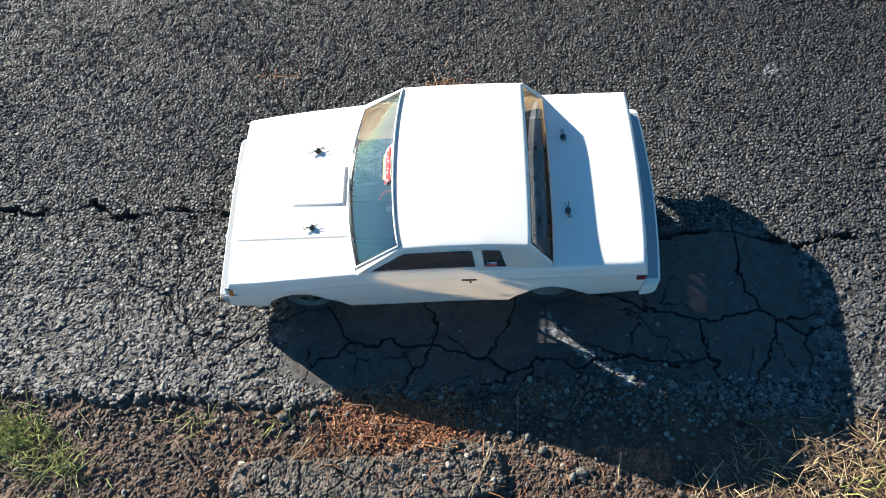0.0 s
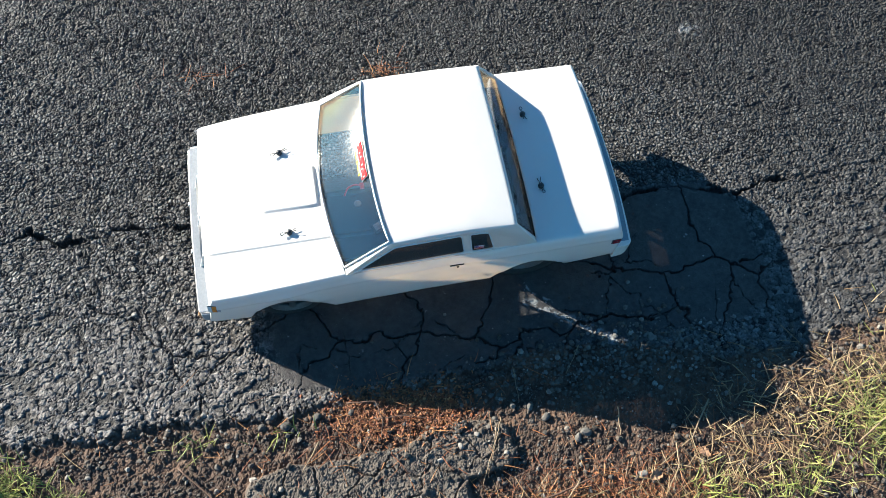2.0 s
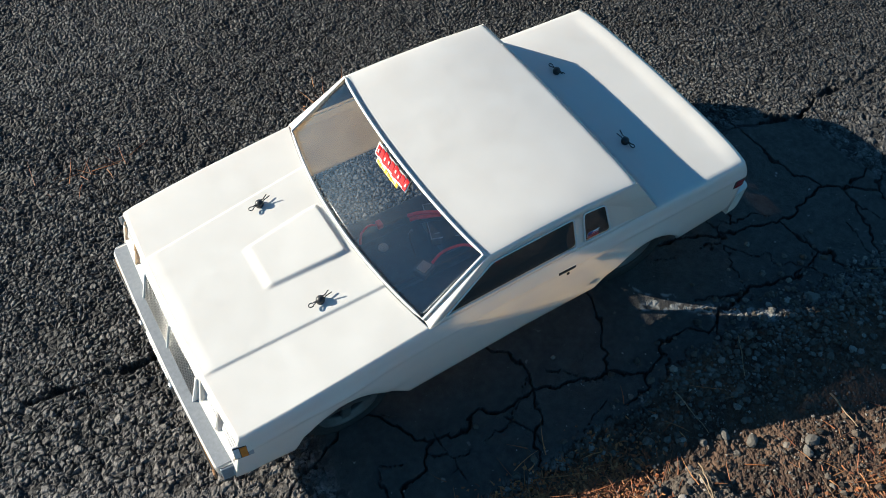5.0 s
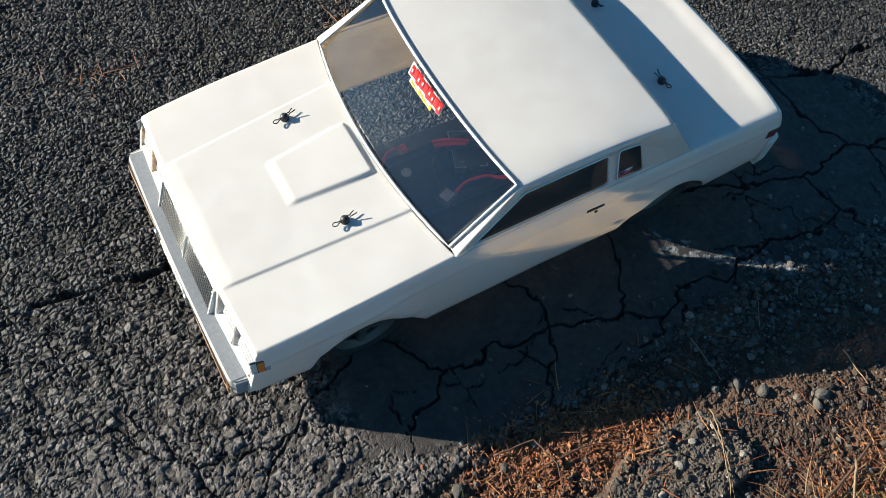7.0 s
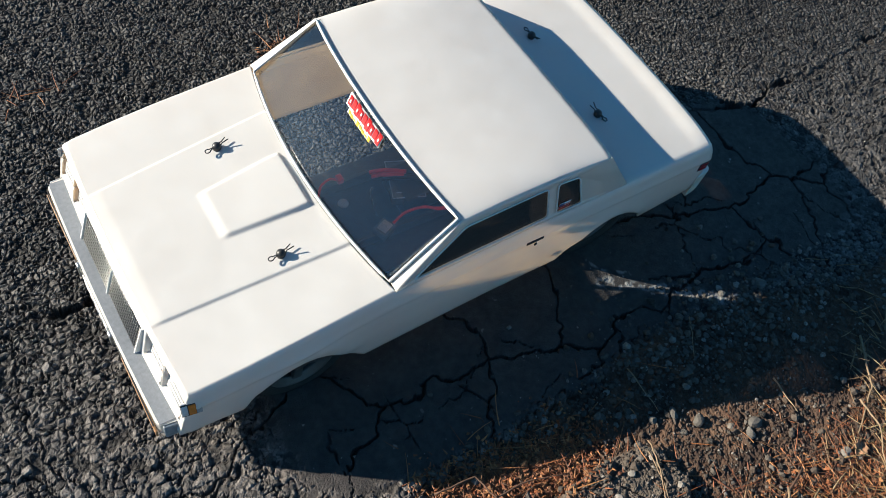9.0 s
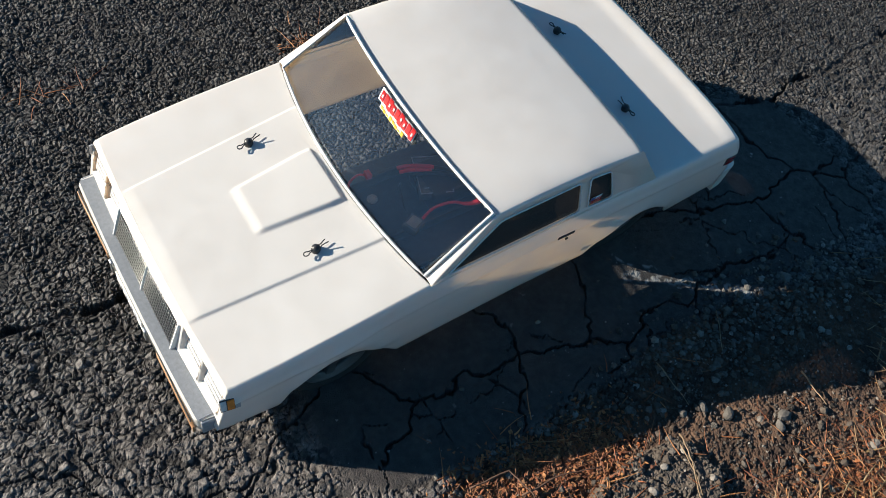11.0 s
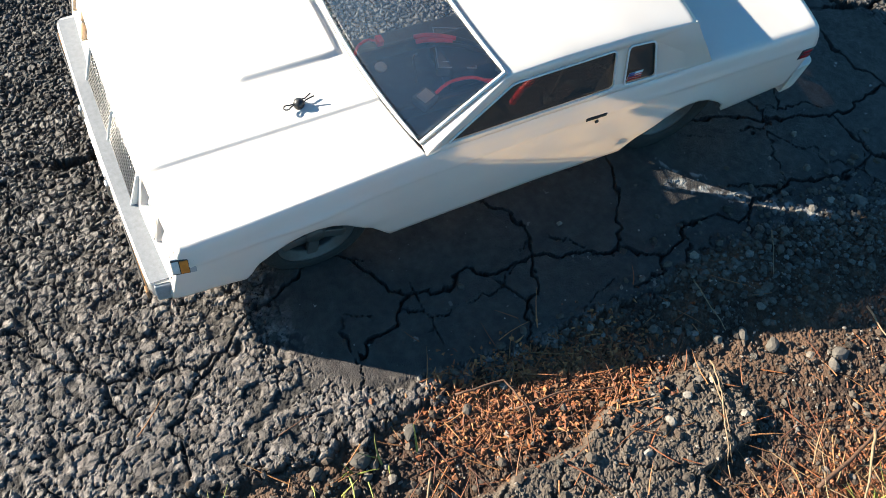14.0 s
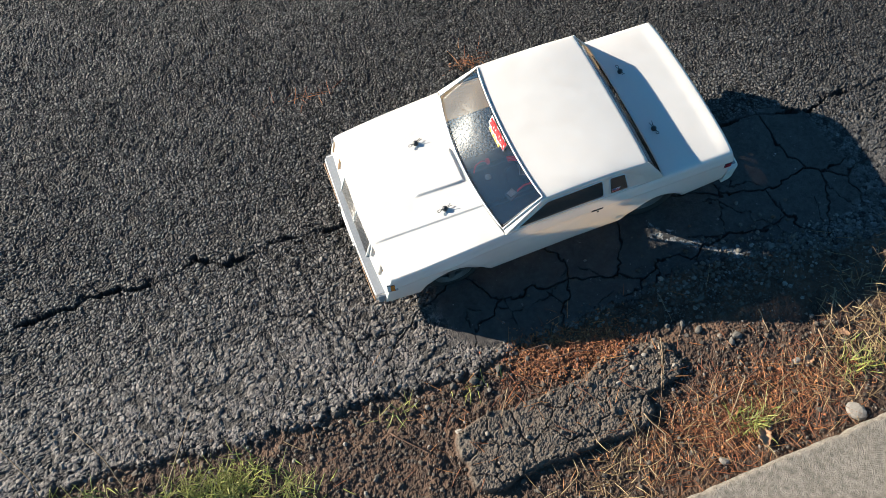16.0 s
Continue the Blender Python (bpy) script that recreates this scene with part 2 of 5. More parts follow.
def trunk_at(u, v):
    k = 2 * v - 1
    x = lerp(BACK_X - 0.003 * k * k, 0.2530 - 0.0045 * k * k, u)
    z = curve(x, SHOULDER) + 0.004 * (1 - k ** 6) * (1 - 0.6 * u) + 0.0025 * smooth(0.8, 0.97, u) * (1 - abs(k) ** 8)
    return Vector((x, k * curve(x, EDGE_Y), z))


def side_out(drop):
    """How far the flank stands out below the shoulder."""
    return 0.0040 * (1 - math.exp(-drop / 0.003)) + 0.0028 * smooth(0.0, 0.03, drop) - 0.0030 * smooth(0.045, 0.095, drop)


def flank_y(x, z):
    """How far out the flank stands at that place."""
    return curve(x, EDGE_Y) + side_out(curve(x, SHOULDER) - z)


def nose_lean(d):
    return -0.0012 * smooth(0, 0.12, d) - 0.0115 * d


def tail_lean(d):
    return 0.004 * smooth(0, 0.2, d) - 0.002 * d


def side_stations():
    """Lengthwise places of the flank, shared with the edges of hood and trunk so that the panels join."""
    front = [hood_at(i / HOOD_STEPS, 1).x for i in range(HOOD_STEPS + 1)]
    back = [trunk_at(i / 30, 1).x for i in range(31)]
    middle = [lerp(front[-1], back[0], i / 100) for i in range(1, 100)]
    return front + middle + back


def side_at(sign, xs):
    def at(u, v):
        x = xs[int(round(u * (len(xs) - 1)))]
        zs, zb, ye = curve(x, SHOULDER), curve(x, BOTTOM), curve(x, EDGE_Y)
        z = lerp(zs, zb, v ** 1.15)
        drop = zs - z
        out = side_out(drop)
        for cx, cz in ((-0.183, 0.05), (0.136, 0.05)):
            r = math.hypot(x - cx, z - cz)
            out += 0.0022 * math.exp(-((r - 0.04) / 0.011) ** 2) * smooth(0.05, 0.07, z) * smooth(0.0, 0.014, drop)
        crease = 0.0012 * math.exp(-((drop - 0.0165) / 0.0025) ** 2) * smooth(-0.283, -0.26, x)
        shear = nose_lean(v ** 1.15) * smooth(-0.255, xs[0], x) + tail_lean(v ** 1.15) * smooth(0.225, xs[-1], x)
        return Vector((x + shear, sign * (ye + out + crease), z))
    return at


def nose_at(u, v):
    k = 2 * v - 1
    p = hood_at(0, v)
    z0, d = p.z, u ** 1.15
    z = lerp(z0, curve(p.x, BOTTOM), d)
    y = k * (curve(p.x, EDGE_Y) + side_out(z0 - z))
    pocket = 0.0
    for a, b in ((0.0660, 0.0950), (0.0985, 0.1275)):
        pocket += smooth(a - 0.0008, a + 0.0008, abs(y)) * (1 - smooth(b - 0.0008, b + 0.0008, abs(y)))
    pocket *= smooth(0.0600, 0.0616, z) * (1 - smooth(z0 - 0.0078, z0 - 0.0064, z))
    return Vector((p.x + nose_lean(d) + 0.0065 * pocket, y, z))


def tail_at(u, v):
    k = 2 * v - 1
    p = trunk_at(1, v)
    d = u ** 1.15
    z = lerp(p.z, curve(p.x, BOTTOM), d)
    return Vector((p.x + tail_lean(d), k * (curve(p.x, EDGE_Y) + side_out(p.z - z)), z))


def roof_edge(x):
    """Height of the line where the roof rounds into the flank."""
    return curve(x, [(-0.0490, 0.1660), (-0.01, 0.1685), (0.05, 0.1695), (0.1085, 0.1665)])


def roof_at(u, v):
    k = 2 * v - 1
    x = lerp(SCREEN_TOP_X + 0.0095 * k * k, ROOF_REAR_X - 0.002 * k * k, u)
    a, low = abs(k), roof_edge(x)
    crown = lerp(0.1694, 0.1714, u) + 0.0035 * math.sin(math.pi * min(1, u * 0.9)) - 0.0038 * u * u
    half = abs(side_point(x, low, 1).y)
    z = low + (crown - low) * (1 - 0.30 * a * a - 0.70 * a ** 7)
    return Vector((x, math.copysign(half * (1 - (1 - a) ** 1.25), k) if a else 0.0, z))


def screen_base(v):
    k = 2 * v - 1
    x = COWL_X + COWL_BOW * k * k
    return Vector((x, k * 0.1225, lerp(0.1246, 0.1212, k * k)))


def screen_top(v):
    k = 2 * v - 1
    p = roof_at(0, 0.5 + 0.5 * k * 0.945)
    return Vector((SCREEN_TOP_X + 0.0095 * k * k, p.y, p.z))


def back_base(v):
    k = 2 * v - 1
    return Vector((BACK_X - 0.003 * k * k, k * 0.1240, 0.1290 - 0.001 * k * k))


def back_top(v):
    k = 2 * v - 1
    p = roof_at(1, 0.5 + 0.5 * k * 0.955)
    return p


def side_point(x, z, sign):
    """A point on the flank of the cabin."""
    f = (z - 0.122) / (0.166 - 0.122)
    return Vector((x, sign * (lerp(0.1323, 0.1218, f) + 0.0012 * math.sin(math.pi * min(1, max(0, f)))), z))


def rounded(points, r, n=4):
    """A polygon in (x, z) with rounded corners."""
    out = []
    for i, p in enumerate(points):
        p, a, b = Vector(p), Vector(points[i - 1]), Vector(points[(i + 1) % len(points)])
        s, e = p + (a - p).normalized() * r, p + (b - p).normalized() * r
        for k in range(n + 1):
            f = k / n
            out.append((1 - f) ** 2 * s + 2 * f * (1 - f) * p + f * f * e)
    return out


DOOR_GLASS = [(-0.0925, 0.1265), (-0.0445, 0.1605), (0.0385, 0.1630), (0.0425, 0.1305)]
QUARTER_GLASS = [(0.0490, 0.1632), (0.0725, 0.1618), (0.0805, 0.1302), (0.0520, 0.1307)]
FLANK = [(-0.1070, 0.1203), (-0.0490, 0.1660), (-0.01, 0.1685), (0.05, 0.1695), (0.1085, 0.1665), (0.1365, 0.1270), (0.06, 0.1255), (0.0, 0.1243)]

from mathutils.geometry import tessellate_polygon

shell = bmesh.new()
patch(shell, hood_at, HOOD_STEPS, 250)
patch(shell, trunk_at, 30, 60)
patch(shell, nose_at, 44, 240)
patch(shell, tail_at, 26, 60)
patch(shell, roof_at, 30, 60)
stations = side_stations()
for sign in (-1, 1):
    patch(shell, side_at(sign, stations), len(stations) - 1, 26)
    loops = [[Vector((*p, 0)) for p in loop] for loop in (FLANK, rounded(DOOR_GLASS, 0.004), rounded(QUARTER_GLASS, 0.003))]
    flat = [p for loop in loops for p in loop]
    vs = [shell.verts.new(side_point(p.x, p.y, sign)) for p in flat]
    for tri in tessellate_polygon(loops):
        shell.faces.new([vs[i] for i in tri])
    end = 0 if sign < 0 else 1
    # windscreen pillar and rear pillar, from the glass edge to the flank
    def pillar(base_in, top_in, base_out, top_out, lift):
        def at(u, v):
            p = base_in.lerp(top_in, u).lerp(base_out.lerp(top_out, u), v)
            n = Vector((0, sign, 0.6)).normalized()
            return p + n * lift * math.sin(math.pi * v)
        return at
    patch(shell, pillar(screen_base(end), screen_top(end), side_point(*FLANK[0], sign), side_point(*FLANK[1], sign), 0.0012), 10, 5)
    patch(shell, pillar(back_base(end), back_top(end), side_point(*FLANK[5], sign), side_point(*FLANK[4], sign), 0.0012), 10, 5)
bmesh.ops.remove_doubles(shell, verts=shell.verts, dist=0.0002)
shell.normal_update()
for f in shell.faces:
    c = f.calc_center_median()
    if (c - Vector((min(0.2, max(-0.22, c.x)), 0, 0.06))).dot(f.normal) < 0:
        f.normal_flip()
shell_ob = part("body_shell", shell, [SHELL, INSIDE], car, "glossy white painted body shell", recalc=False)
sheet(shell_ob, 0.0012, -1.0, 1)


def swell(u):
    """How the glass bows out: flat below, rounding over towards its top."""
    return 6.75 * u * u * (1 - u)


def glass_between(name, base, top, mat, bulge, label, grow=0.003):
    bm = bmesh.new()
    def at(u, v):
        b, t = base(v), top(v)
        up = (t - b).normalized()
        p = (b - up * grow).lerp(t + up * grow, u)
        return p + Vector((math.copysign(1, b.x), 0, 0.8)) * (bulge * swell(u) - 0.0012)
    patch(bm, at, 12, 30)
    return sheet(part(name, bm, mat, car, label), 0.0007)


glass_between("windscreen", screen_base, screen_top, GLASS, 0.0009, "clear raked windscreen")
glass_between("rear_window", back_base, back_top, GLASS, 0.0008, "clear steep rear window")


def pane(name, outline, sign, mat, label):
    bm = bmesh.new()
    ring = rounded(outline, 0.004)
    vs = [bm.verts.new(side_point(p.x, p.y, sign) - Vector((0, sign * 0.0016, 0))) for p in ring]
    bm.faces.new(vs)
    bmesh.ops.triangulate(bm, faces=bm.faces)
    return sheet(part(name, bm, mat, car, label, smooth=False), 0.0007)


def trim_loop(name, pts, radius, mat, parent, label=""):
    bm = bmesh.new()
    n = len(pts)
    rings = []
    for i, p in enumerate(pts):
        d = (pts[(i + 1) % n] - pts[i - 1]).normalized()
        a = d.orthogonal().normalized()
        a = Vector((0, 0, 1)) - d * d.z
        a = a.normalized() if a.length > 0.1 else Vector((1, 0, 0))
        b = d.cross(a)
        rings.append([bm.verts.new(p + radius * (math.cos(2 * math.pi * k / 6) * a + math.sin(2 * math.pi * k / 6) * b)) for k in range(6)])
    for i in range(n):
        u, v = rings[i], rings[(i + 1) % n]
        for k in range(6):
            bm.faces.new((u[k], u[(k + 1) % 6], v[(k + 1) % 6], v[k]))
    return part(name, bm, mat, parent, label)


for sign in (-1, 1):
    for name, outline in (("door_window", DOOR_GLASS), ("quarter_window", QUARTER_GLASS)):
        glass = pane(name, outline, sign, TINTED, "smoked side window")
        ring = [side_point(p.x, p.y, sign) + Vector((0, sign * 0.0004, 0)) for p in rounded(outline, 0.004, 5)]
        trim_loop("window_trim", ring, 0.0008, TRIM, glass, "thin silver window trim")
screen_ring = [screen_base(k / 24) for k in range(25)] + [screen_top(1 - k / 24) for k in range(25)]
trim_loop("windscreen_trim", [p + Vector((-0.0008, 0, 0.0012)) for p in screen_ring], 0.0014, TRIM, car, "thin silver windscreen trim")

def bumper(name, front, x_in, x_out, z_lo, z_hi, half, label):
    """A bar across the car whose ends wrap round the corners."""
    bm = bmesh.new()
    s = 1 if x_out > x_in else -1
    prof = [(0, z_hi), (0.93, z_hi), (0.985, z_hi - 0.0005), (1.0, z_hi - 0.0018), (0.985, z_lo + 0.003), (0.9, z_lo), (0, z_lo)]
    rows = []
    for i in range(61):
        k = math.sin(math.pi * (i / 60 - 0.5))
        tuck = 1 - math.sqrt(max(0.0, 1 - (max(0.0, abs(k) - 0.94) / 0.06) ** 2))
        row = []
        for f, z in prof:
            x = lerp(x_in, x_out - s * (0.0025 if front else 0.0075) * k * k, f) - s * tuck * (0.0085 if front else 0.012) * f
            row.append(bm.verts.new((x, k * half - math.copysign(0.0015, k) * tuck * f, z)))
        rows.append(row)
    for a, b in zip(rows, rows[1:]):
        for j in range(len(prof) - 1):
            bm.faces.new((a[j], b[j], b[j + 1], a[j + 1]))
    bm.faces.new(rows[0])
    bm.faces.new(rows[-1][::-1])
    return part(name, bm, SHELL, car, label, smooth=False)


front_bumper = bumper("front_bumper", True, -0.284, -0.3045, 0.035, 0.0555, 0.1275, "white front bumper bar")
rear_bumper = bumper("rear_bumper", False, 0.250, 0.2800, 0.052, 0.082, 0.1375, "white rear bumper bar")
bm = bmesh.new()
patch(bm, lambda u, v: Vector((lerp(-0.2900, -0.3028, v) + 0.0025 * (2 * u - 1) ** 2, lerp(-0.1245, 0.1245, u), 0.0557)), 30, 2)
sheet(part("impact_pad", bm, PAD, front_bumper, "matt grey impact pad on top", smooth=False), 0.0006, 1.0)
bm = bmesh.new()
patch(bm, lambda u, v: Vector((lerp(0.2560, 0.2775, v) - 0.0075 * (2 * u - 1) ** 2, lerp(-0.1290, 0.1290, u), 0.0822)), 30, 2)
sheet(part("impact_pad", bm, PAD, rear_bumper, "matt grey impact pad on top", smooth=False), 0.0006, 1.0)
for sign in (-1, 1):
    part("bumper_end", box((0.0165, 0.0030, 0.0195), (-0.2905, sign * 0.1275, 0.0450), Matrix.Rotation(sign * 0.10, 3, "Z"), 0.0012), PAD, front_bumper, "grey end cap")
part("rub_strip", box((0.0012, 0.240, 0.0028), (-0.3041, 0, 0.0485), bevel=0.0004), BLACK, front_bumper, "black rub strip")
for y in (-0.088, 0.088):
    part("indicator_strip", box((0.0020, 0.072, 0.0095), (-0.3038, y, 0.0400), bevel=0.0006), GOLD, front_bumper, "gold indicator strip")
plate = part("number_plate", box((0.0016, 0.055, 0.014), (-0.3050, 0.002, 0.042), bevel=0.0004), WHITE, front_bumper, "white number plate")
for y in (-0.014, -0.005, 0.006, 0.016):
    part("print_bar", box((0.0006, 0.0062, 0.007), (-0.3060, y + 0.002, 0.042)), GREYBAR, plate)
for y in (-0.034, 0.038):
    part("bumper_guard", box((0.004, 0.006, 0.016), (-0.3050, y, 0.045), bevel=0.0012), SILVER, front_bumper, "chrome bumper guard")

# grille with its fine mesh, on the sloping nose
LEAN_FRONT = Matrix.Rotation(radians(16.5), 3, "Y")


def on_nose(y, up, out):
    """A place on the nose: up along its slope from the middle, out in front of it."""
    return Vector((-0.2880, y, 0.0685)) + LEAN_FRONT @ Vector((-out, 0, up))


grille = part("grille", box((0.0022, 0.116, 0.036), on_nose(0, 0, 0.0006), LEAN_FRONT, 0.0006), BLACK, car, "dark grille with a fine chrome mesh")
bm = bmesh.new()
for i in range(36):
    box((0.0005, 0.00038, 0.033), on_nose(-0.0565 + i * 0.113 / 35, 0, 0.0021), LEAN_FRONT, bm=bm)
for i in range(9):
    box((0.0005, 0.114, 0.0004), on_nose(0, -0.0145 + i * 0.029 / 8, 0.0024), LEAN_FRONT, bm=bm)
part("grille_mesh", bm, MESHWIRE, grille, "fine chrome grille mesh")
for size, at in (((0.004, 0.122, 0.0016), (0, 0.0186, 0.0004)), ((0.005, 0.122, 0.002), (0, -0.0188, 0.0012)), ((0.005, 0.002, 0.0385), (-0.0598, 0, 0.001)), ((0.005, 0.002, 0.0385), (0.0598, 0, 0.001)), ((0.003, 0.0016, 0.034), (0, 0, 0.0022))):
    part("grille_surround", box(size, on_nose(*at), LEAN_FRONT, 0.0008), WHITE, grille)
LENS = material("pale_printed_lens", (0.60, 0.60, 0.61), 0.25, vary=0.25, scale=400)
for sign in (-1, 1):
    for y in (0.0805, 0.1130):
        lamp = part("headlight", box((0.002, 0.028, 0.019), on_nose(sign * y, 0.006, -0.0060), LEAN_FRONT, 0.001), LENS, car, "printed rectangular headlight")
        for up in (0.0005, 0.006, 0.0115):
            part("lens_bar", box((0.0006, 0.0240, 0.0014), on_nose(sign * y, up, -0.0049), LEAN_FRONT, 0.0002), LENS_PRINT, lamp)
    def on_corner(x, out):
        return Vector((x, sign * (flank_y(x, 0.0820) + 0.0003 + out), 0.0820))
    yaw = Matrix.Rotation(sign * 0.16, 3, "Z") @ Matrix.Rotation(sign * 0.26, 3, "X")
    marker = part("corner_marker", box((0.0150, 0.0014, 0.0145), on_corner(-0.2770, 0.0), yaw, 0.0005), GREYBAR, car, "black-edged corner marker lamp")
    part("black_edge", box((0.0112, 0.0012, 0.0135), on_corner(-0.2792, 0.0006), yaw, 0.0004), BLACK, marker)
    part("amber_lens", box((0.0054, 0.0012, 0.0112), on_corner(-0.2768, 0.0012), yaw, 0.0004), AMBER, marker, "amber lens")
    part("clear_lens", box((0.0046, 0.0012, 0.0112), on_corner(-0.2822, 0.0011), yaw, 0.0004), LENS, marker, "pale lens")
    tail = part("tail_lamp", box((0.012, 0.0012, 0.011), (0.2455, sign * (flank_y(0.2455, 0.1030) + 0.0002), 0.1030), bevel=0.0005), BLACK, car, "red tail lamp wrapping the corner")
    for z in (0.1010, 0.1060):
        part("red_lens", box((0.0095, 0.001, 0.0036), (0.2455, sign * (flank_y(0.2455, z) + 0.0010), z), bevel=0.0004), REDLENS, tail)
    handle = part("door_handle", box((0.0185, 0.0012, 0.0030), (0.0330, sign * (flank_y(0.033, 0.1085) + 0.0012), 0.1085), bevel=0.0005), BLACK, car, "black printed door handle")
    part("lock", lathe([(0, -0.0005), (0.0016, -0.0005), (0.0016, 0.0005), (0, 0.0005)], 14, at=(0.0345, sign * (flank_y(0.0345, 0.1035) + 0.0012), 0.1035), close=False), BLACK, handle)

# body pins
def body_clip(x, y, z, turn, scale=1.0):
    clip = part("body_post", lathe([(0, -0.006), (0.0030, -0.006), (0.0036, -0.001), (0.0040, 0.0010), (0.0036, 0.0030), (0.0022, 0.0046), (0, 0.0050)], 18, "Z", (x, y, z), close=False), BLACK, car, "black body post")
    pts = []
    m = Matrix.Translation((x, y, z + 0.0018)) @ Matrix.Rotation(turn, 4, "Z")
    for a in range(-150, 151, 25):
        pts.append(m @ Vector((-0.0092 - 0.0024 * math.cos(radians(a)), 0.0019 * math.sin(radians(a)), 0.0)))
    left = [m @ Vector(p) for p in ((-0.0040, 0.0004, 0.0004), (0.001, -0.0026, 0.0010), (0.0050, -0.0010, 0.0016), (0.0105, -0.0022, 0.0040))]
    right = [m @ Vector(p) for p in ((-0.0040, -0.0004, 0.0004), (0.001, 0.0024, 0.0006), (0.0050, 0.0008, 0.0010), (0.0100, 0.0022, 0.0022))]
    pin = part("body_pin", rod(right[::-1] + pts + left, 0.0005), DARKWIRE, clip, "bent black wire pin")
    return pin


for x, y, z, turn in ((-0.170, -0.0600, hood_z(-0.17, -0.06), 0.15), (-0.171, 0.0595, hood_z(-0.17, 0.0595), 0.25)):
    body_clip(x, y, z + 0.0012, turn)
for x, y, turn in ((0.159, -0.0555, 1.7), (0.160, 0.0565, -1.5)):
    body_clip(x, y, 0.1325, turn)

# wheels
def wheel(name, x, y, radius, width, rim_r, label):
    s = math.copysign(1, y)
    drop = math.sin(radians(ROLL)) * y
    z = radius - drop - 0.0005
    w = new(name)
    w.parent, w.empty_display_size = car, 0.02
    tagged(w, label)
    h = width / 2
    tyre = [(rim_r, -h * 0.9), (rim_r + 0.004, -h), (radius - 0.004, -h), (radius - 0.001, -h * 0.85), (radius, -h * 0.5), (radius, h * 0.5), (radius - 0.001, h * 0.85), (radius - 0.004, h), (rim_r + 0.004, h), (rim_r, h * 0.9)]
    part("tyre", lathe(tyre, 56, at=(x, y, z)), RUBBER, w)
    rim = [(rim_r - 0.002, -h * 0.85), (rim_r, -h * 0.95), (rim_r + 0.001, -h * 0.85), (rim_r + 0.001, h * 0.85), (rim_r, h * 0.95), (rim_r - 0.0012, h * 0.93), (rim_r - 0.0016, h * 0.80), (rim_r - 0.0034, h * 0.82), (rim_r - 0.0038, h * 0.66), (rim_r - 0.0058, h * 0.68), (rim_r - 0.0062, h * 0.5), (rim_r - 0.005, -h * 0.5)]
    rim_ob = part("rim", lathe([(r, a * s) for r, a in rim], 56, at=(x, y, z)), RIM, w, "grey five-spoke rim")
    bm = bmesh.new()
    for k in range(5):
        a = 2 * math.pi * k / 5 + 0.4
        rot = Matrix.Rotation(a, 3, "Y")
        c = Vector((x, y + s * h * 0.55, z)) + rot @ Vector((rim_r * 0.48, 0, 0))
        box((rim_r * 0.92, 0.005, 0.0085), c, rot, 0.001, bm)
    part("spokes", bm, RIM, rim_ob)
    # black disc added so the gaps between the spokes stay in shade
    part("spoke_gap_shade", lathe([(0, -0.001), (rim_r - 0.003, -0.001), (rim_r - 0.003, 0.001), (0, 0.001)], 40, at=(x, y + s * h * 0.15, z), close=False), BLACK, rim_ob, "dark disc added for the shade behind the spokes")
    part("hub", lathe([(0, -0.004), (0.0075, -0.004), (0.0075, 0.004), (0.004, 0.006), (0, 0.006)], 20, at=(x, y + s * h * 0.5, z), close=False), RIM, rim_ob)


wheel("front_wheel", -0.183, -0.115, 0.0425, 0.026, 0.029, "narrow front drag wheel")
wheel("front_wheel", -0.183, 0.115, 0.0425, 0.026, 0.029, "narrow front drag wheel")
wheel("rear_wheel", 0.136, -0.099, 0.047, 0.050, 0.027, "wide rear slick wheel")
wheel("rear_wheel", 0.136, 0.099, 0.047, 0.050, 0.027, "wide rear slick wheel")

# chassis and electrics seen through the glass
chassis = part("chassis", box((0.40, 0.072, 0.003), (-0.01, 0.0, 0.024), bevel=0.001, bm=box((0.235, 0.128, 0.0026), (-0.015, -0.004, 0.0242), bevel=0.001)), CARBON, car, "flat black chassis plate")
for y in (-0.034, 0.034):
    part("chassis_rail", box((0.30, 0.004, 0.014), (-0.02, y, 0.032), bevel=0.001), CARBON, chassis)
for x in (-0.183, 0.136):
    part("axle", rod([(x, -0.10, 0.045), (x, 0.10, 0.045)], 0.0035, 10), BLACK, chassis)
    part("shock_tower", box((0.006, 0.10, 0.045), (x + 0.012, 0, 0.065), bevel=0.001), CARBON, chassis)
for x, y, top in ((-0.17, -0.060, 0.112), (-0.17, 0.057, 0.112), (0.159, -0.0555, 0.130), (0.160, 0.0565, 0.130)):
    part("post", rod([(x, y, 0.035), (x, y, top)], 0.0028, 10), BLACK, chassis)
battery = part("battery", box((0.130, 0.044, 0.026), (0.045, 0.0, 0.040), bevel=0.003), BLACK, car, "black battery pack")
CASE = material("smoked_case", (0.06, 0.07, 0.08), 0.22, vary=0.4, scale=160, second=(0.12, 0.13, 0.14))
TRAY_TURN = Matrix.Rotation(-0.34, 3, "Z")
controller = part("speed_controller", box((0.033, 0.045, 0.012), (-0.007, 0.0026, 0.0456), TRAY_TURN, 0.002), CASE, car, "smoked speed controller in a clear tray")
